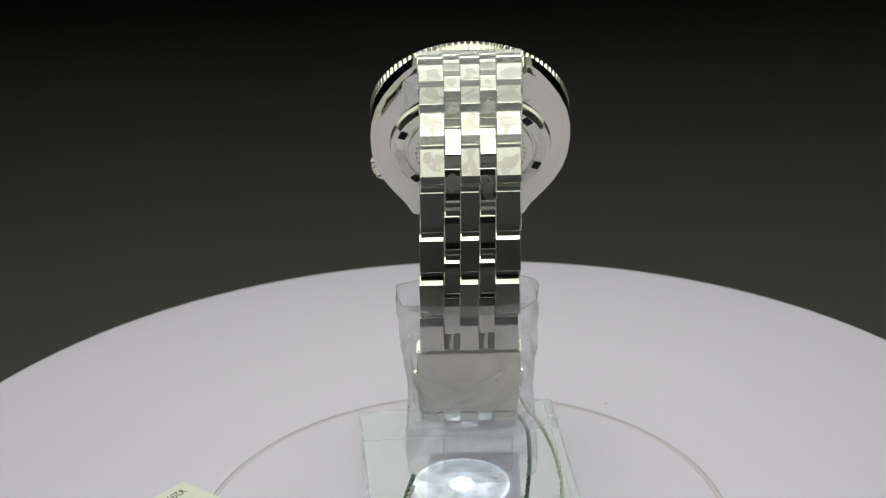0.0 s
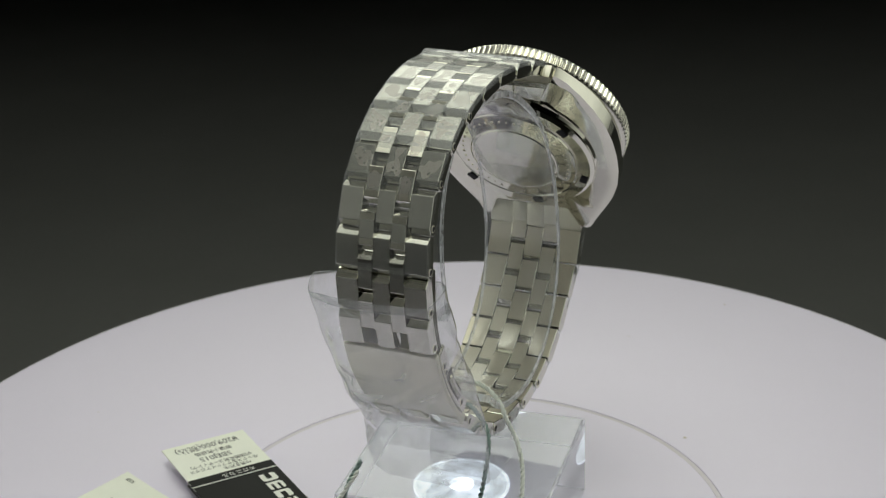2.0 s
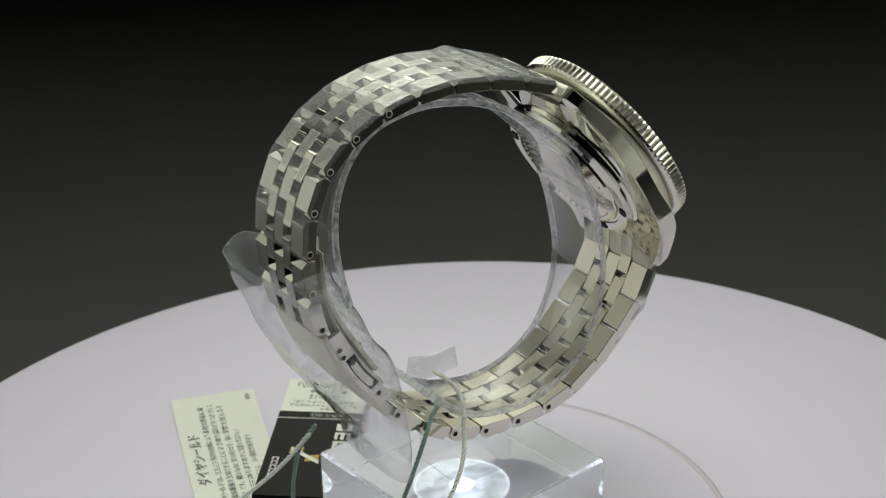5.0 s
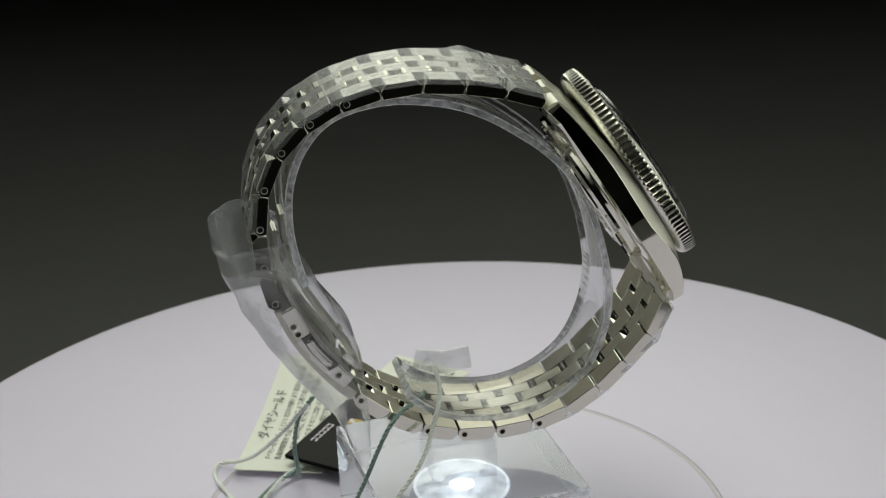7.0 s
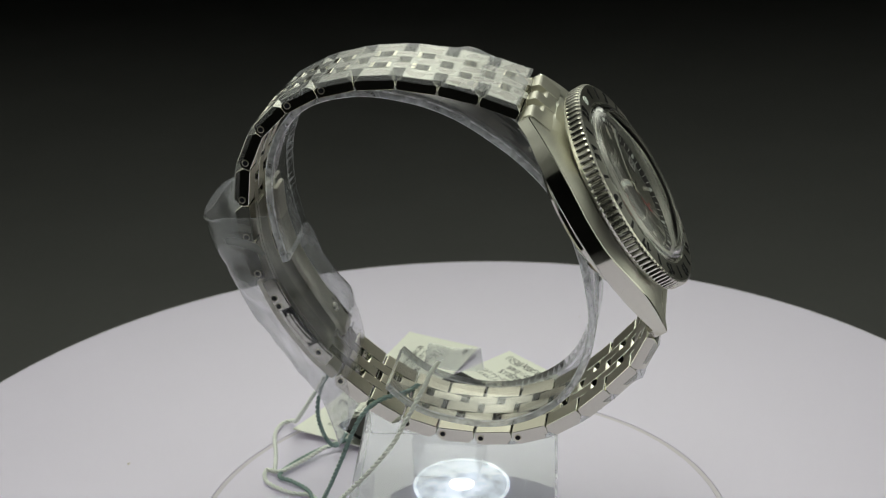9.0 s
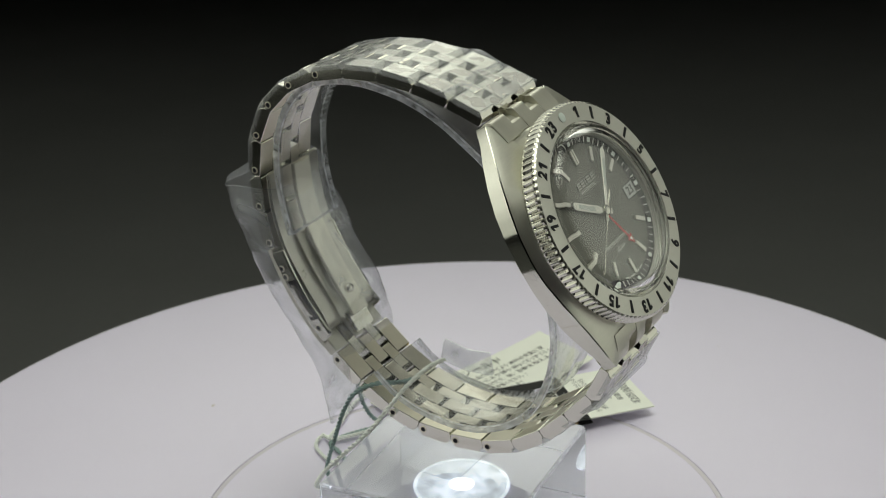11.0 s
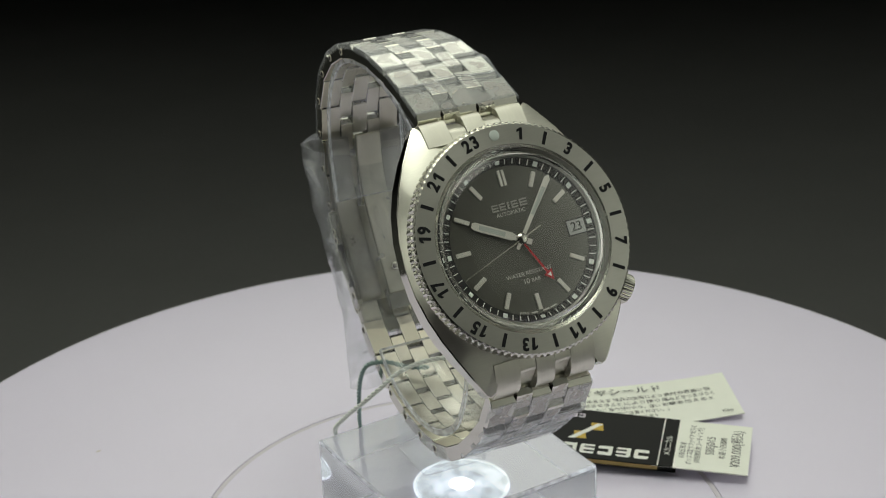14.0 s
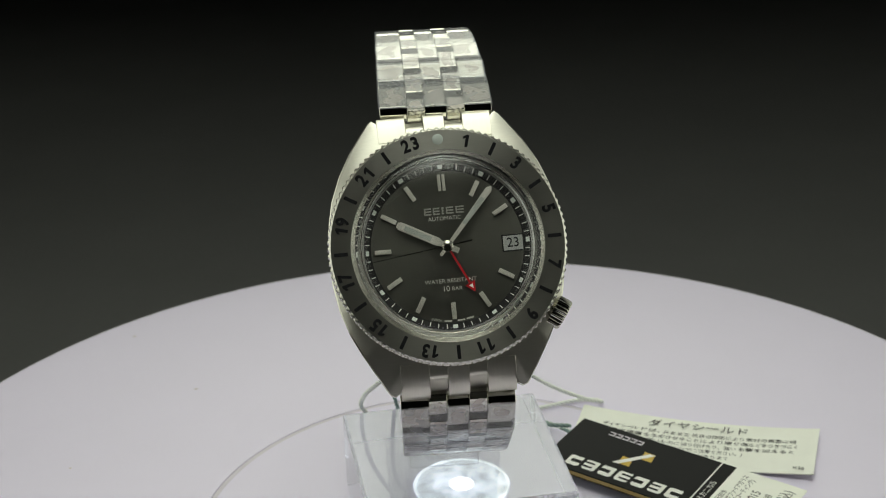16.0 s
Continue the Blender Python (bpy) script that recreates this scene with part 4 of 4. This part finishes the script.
def make_price_tag():
    ob = riding("price_tag", "black folded hang tag with a white price flap", "tag")
    M = tag_pose((-66.9, 7.9), (0.785, -0.62)) @ at(0, 0, 0.95) @ Matrix.Rotation(radians(-1.6), 4, "Y") @ Matrix.Rotation(radians(-1.8), 4, "X")
    part("price_flap", box(21, 19.6, 0.3, 0.06, (10.5, 0, 1.85)), CARD_WHITE, ob, "white printed price flap", M)
    part("back_card", box(36, 19.4, 0.3, 0.06, (33.5, 0, 0.62)), CARD_BLACK, ob, "black card", M)
    part("card_edge", box(31.5, 0.25, 0.9, 0.05, (35.2, 9.72, 1.35)), GOLD_EDGE, ob, "gilt folded edge", M)
    part("cover", prism([(16.2, -9.8), (54, -9.8), (54, 9.8), (16.2, 9.8)], 1.0, 0.06), CARD_BLACK, ob, "glossy black cover with a wordmark", M @ at(0, 0, 1.05))
    part("cover_rule", box(0.28, 19.5, 0.06, 0, (19.5, 0, 2.08)), PALE_PRINT, ob, "thin silver rule", M)
    # reading direction across the card, seen from the free end

    def line(s, v, body, size, mat, z, squeeze=1.0):
        writing("print", body, size, mat, ob, M @ at(s, v, z) @ Matrix.Rotation(radians(-90), 4, "Z"), depth=0.015, squeeze=squeeze)

    line(2.9, -0.2, "\u00a5209,000(\u7a0e\u8fbc)", 2.9, PRINT_GREY, 2.02, 0.80)
    line(5.9, 0.2, "\u5e0c\u671b\u5c0f\u58f2\u4fa1\u683c", 1.7, PRINT_GREY, 2.02, 0.86)
    line(8.6, -0.3, "SBEJ015", 2.7, PRINT_GREY, 2.02, 0.85)
    line(11.2, 0, "(\u5185\u9762\u7121\u53cd\u5c04\u30b3\u30fc\u30c6\u30a3\u30f3\u30b0)", 1.55, PRINT_GREY, 2.02, 0.80)
    line(12.9, 0, "\u30dc\u30c3\u30af\u30b9\u578b\u30b5\u30d5\u30a1\u30a4\u30a2\u30ac\u30e9\u30b9", 1.55, PRINT_GREY, 2.02, 0.80)
    line(14.6, 2.5, "10\u6c17\u5727\u9632\u6c34", 1.55, PRINT_GREY, 2.02, 0.85)
    line(17.8, 1.5, "\u30e1\u30ab\u30cb\u30ab\u30eb", 1.9, PALE_PRINT, 2.08, 0.85)
    # the wordmark and the sign above it, as plain shapes
    for k in range(7):
        x = 21.7 + 4.0 * k
        shape = [(0, 0), (2.8, 0), (3.2, 0.5), (3.2, 3.1), (2.8, 3.6), (0.4, 3.6), (0, 3.1)]
        outer_ = [(x + a, 4.4 + b) for a, b in shape]
        part("wordmark_block", prism(outer_, 0.04), PALE_PRINT, ob, "white wordmark shape", M @ at(0, 0, 2.05))
        for y0, y1 in ((5.15, 5.75), (6.65, 7.25)) if k % 2 else ((5.6, 6.8),):
            x0, x1 = (x + 0.9, x + 3.3) if k % 3 else (x - 0.1, x + 2.3)
            part("wordmark_gap", prism([(x0, y0), (x1, y0), (x1, y1), (x0, y1)], 0.03), CARD_BLACK, ob, "", M @ at(0, 0, 2.075))
    for a, b, mat in (((33.2, -4.6), (2.6, 2.9), GOLD), ((36.6, -0.7), (2.6, 2.9), GOLD)):
        part("sign_block", prism([(a[0], a[1]), (a[0] + b[0], a[1]), (a[0] + b[0] - 0.5, a[1] + b[1]), (a[0] - 0.5, a[1] + b[1])], 0.04), mat, ob, "yellow sign shape", M @ at(0, 0, 2.05))
    part("sign_bar", prism([(38.6, 2.4), (40.1, 2.4), (34.4, -4.4), (33.0, -4.4)][::-1], 0.05), PALE_PRINT, ob, "white slanted sign bar", M @ at(0, 0, 2.06))
    for k in range(5):
        part("maker_shape", prism([(37.6 + 1.75 * k, -8.0), (39.0 + 1.75 * k, -8.0), (39.0 + 1.75 * k, -6.5), (37.6 + 1.75 * k, -6.5)], 0.03), GROOVE, ob, "grey maker shape", M @ at(0, 0, 2.05))
        part("maker_gap", prism([(37.95 + 1.75 * k, -7.6), (39.0 + 1.75 * k, -7.6), (39.0 + 1.75 * k, -6.9), (37.95 + 1.75 * k, -6.9)], 0.03), CARD_BLACK, ob, "", M @ at(0, 0, 2.07))


make_price_tag()


def make_leaflet():
    ob = riding("care_tag", "white paper hang tag with printed lines", "tag")
    M = tag_pose((-80.0, -17.4), (0.944, -0.33))
    bm = bmesh.new()
    rows = []
    for i in range(19):
        s = 54 * i / 18
        lift = 0.1 + 1.5 * ((s - 27) / 27) ** 2
        rows.append([bm.verts.new((s, v, lift)) for v in (-9.9, -5, 0, 5, 9.9)])
    for a, b in zip(rows, rows[1:]):
        for k in range(4):
            bm.faces.new((a[k], b[k], b[k + 1], a[k + 1]))
    ext = bmesh.ops.extrude_face_region(bm, geom=bm.faces[:])
    bmesh.ops.translate(bm, vec=(0, 0, 0.22), verts=[v for v in ext["geom"] if isinstance(v, bmesh.types.BMVert)])
    bmesh.ops.recalc_face_normals(bm, faces=bm.faces)
    part("paper", bm, CARD_WHITE, ob, "white paper", M, smooth=30)

    def height(s):
        return 0.1 + 1.5 * ((s - 27) / 27) ** 2 + 0.235

    rnd = random.Random(11)
    writing("title", "\u30c0\u30a4\u30e4\u30b7\u30fc\u30eb\u30c9", 3.3, PRINT_GREY, ob, M @ at(27, -6.6, height(15) + 0.05) @ turn_z(180), depth=0.015)

    def text(v, left, right, body):
        """One printed line from left to right as it is read; the card's own length runs the other way."""
        bend = math.degrees(math.atan(3.0 * ((left + right) / 2 - 27) / 27 ** 2))
        writing("print_line", body, 1.62, PRINT_GREY, ob, M @ at((left + right) / 2, v, height((left + right) / 2) + 0.05) @ Matrix.Rotation(radians(-bend), 4, "Y") @ turn_z(180), depth=0.015, width=abs(left - right) - 0.3)

    def smudge(v, left, right):
        """Writing too faint to read, as bars."""
        row = bmesh.new()
        x = left - 0.7
        while x > right + 0.5:
            for dy in (-0.45, 0.05, 0.5):
                join(row, box(rnd.uniform(0.7, 1.2), 0.16, 0.03, 0, (x, v + dy, height(x) + 0.05)))
            x -= 1.55
        part("print_line", row, PRINT_GREY, ob, "", M)

    text(-3.5, 48.5, 41.5, "\u30c0\u30a4\u30e4\u30b7\u30fc")
    text(-3.5, 41.5, 34.5, "\u30eb\u30c9\u306f\u3001")
    smudge(-3.5, 34.5, 28.0)
    text(-3.5, 28.0, 16.0, "\u72ec\u81ea\u306e\u6280\u8853\u306b\u3088\u308a")
    text(-3.5, 16.0, 4.5, "\u7d20\u6750\u306e\u8868\u9762\u306b\u786c")
    text(-1.3, 48.5, 37.0, "\u91d1\u5c5e\u76ae\u819c\u5c64\u3092")
    text(-1.3, 37.0, 26.0, "\u751f\u6210\u3055\u305b\u308b\u3053\u3068")
    text(-1.3, 26.0, 15.0, "\u306b\u3088\u308a\u64e6\u308a\u50b7")
    text(-1.3, 15.0, 4.0, "\u306a\u3069\u3092\u3064\u304d\u3065\u3089\u304f")
    smudge(0.9, 48.5, 43.0)
    text(0.9, 43.0, 30.0, "\u3067\u3059\u3002(\u786c\u3044\u3082\u306e\u306b")
    text(0.9, 30.0, 17.5, "\u64e6\u308a\u4ed8\u3051\u305f\u308a\u3001\u5f37\u3044")
    text(0.9, 17.5, 4.5, "\u885d\u6483\u3092\u52a0\u3048\u308b\u3068")
    smudge(3.1, 48.5, 38.0)
    text(3.1, 38.0, 27.0, "\u3042\u308a\u307e\u3059\u306e\u3067")
    text(3.1, 27.0, 16.0, "\u3054\u6ce8\u610f\u304f\u3060\u3055\u3044\u3002)")
    smudge(5.3, 48.5, 33.0)
    text(5.3, 33.0, 17.5, "\u3044\u306a\u3044\u5834\u5408\u304c\u3042\u308a\u307e\u3059\u3002")
    writing("print", "K58", 1.5, PRINT_GREY, ob, M @ at(3.4, 8.0, height(1) + 0.05) @ turn_z(180), depth=0.015)


make_leaflet()


# ---- twisted cords ----
def make_cord(name, points, mat_a, mat_b, label, r=0.30):
    ob = riding(name, label, "cord")
    n = len(points) * 22
    line = spline(points, n)
    for phase, mat in ((0, mat_a), (math.pi, mat_b)):
        strand = []
        length = 0
        for i, p in enumerate(line):
            d = (line[min(i + 1, n)] - line[max(i - 1, 0)]).normalized()
            if i:
                length += (p - line[i - 1]).length
            a = d.cross(Vector((0.3, 0.2, 1))).normalized()
            b = d.cross(a)
            q = length * 2 * math.pi / 2.3 + phase
            strand.append(p + r * 0.75 * (math.cos(q) * a + math.sin(q) * b))
        bm = bmesh.new()
        tube(bm, strand, r, 6)
        bmesh.ops.recalc_face_normals(bm, faces=bm.faces)
        part("strand", bm, mat, ob, "", smooth=60)


make_cord("tag_cord", [(-2, -4.5, 37.4), (3, -4.9, 38.0), (7.5, -5.3, 37.6), (11.2, -6.6, 35.6), (13.4, -8.2, 32.8), (16.6, -10.5, 29), (19, -14.5, 24.4), (19.5, -20, 18.4), (14.5, -26.5, 10), (4, -31, 3.2),
                       (-6, -33.4, 0.9), (-7.4, -39.3, 0.7), (-11, -45.2, 0.7), (-15.5, -46.4, 0.8), (-15, -43, 1.1), (-20, -39, 1.2), (-25.5, -34.5, 2.0), (-28.6, -29.5, 2.6)],
          CORD_WHITE, CORD_WHITE, "thin twisted white cord looped round the bracelet")
make_cord("tag_cord", [(3, -7.6, 34.9), (6.5, -9.5, 35.0), (10, -13.3, 35.3), (12.8, -16.5, 33.8), (13.5, -19.2, 29.2), (12.8, -22.3, 21.6), (10.5, -26.5, 12), (2, -31, 3.4), (-8, -35, 0.9),
                       (-11.6, -39.5, 0.8), (-13.5, -43, 0.8), (-18, -41.5, 1.0), (-24, -36.5, 1.6), (-27.6, -30.6, 2.6)],
          CORD_GREEN, CORD_GREEN, "thin twisted grey-green cord looped round the bracelet")
make_cord("tag_cord", [(-8.5, -28.6, 30.5), (-10.5, -31.4, 25.5), (-11.4, -32.8, 18.5), (-14.2, -32.2, 11), (-20, -31.4, 5.5), (-27.2, -30.8, 4.4)], CORD_GREEN, CORD_GREEN, "thin twisted grey-green cord tied to the tag")
make_cord("tag_cord", [(-8.5, -30, 29), (-14, -35, 20), (-22, -40, 11), (-31, -43.5, 4.5), (-36.5, -46, 1.4), (-35.4, -48.2, 0.8), (-30.4, -48.4, 0.8), (-22, -46, 0.8), (-15, -44.5, 0.8)], CORD_WHITE, CORD_WHITE, "thin twisted white cord tied to the tag")


# ---- the turn of the table ----
def table_turn(t):
    """Degrees that the table has turned at t seconds, seen from above, against the clock."""
    k = t / 10
    return math.degrees(-0.1948968 * t + 0.0429594 * k * k - 0.01222279 * k ** 3) - 0.83


def motions():
    rows = [(t / 2, pose(0, 0, 0, 0, 0, table_turn(t / 2))) for t in range(33)]
    for ob in MOVING:
        walk(ob, rows)
    # the second hand runs on at six degrees a second
    ticks = []
    for t in range(17):
        m = HEAD @ turn_z(97.6 + 6 * (16 - t)) @ at(0, 0, -1.25)
        m.translation = m.translation * MM
        ticks.append((t, m))
    walk(SECOND_HAND, ticks)


motions()
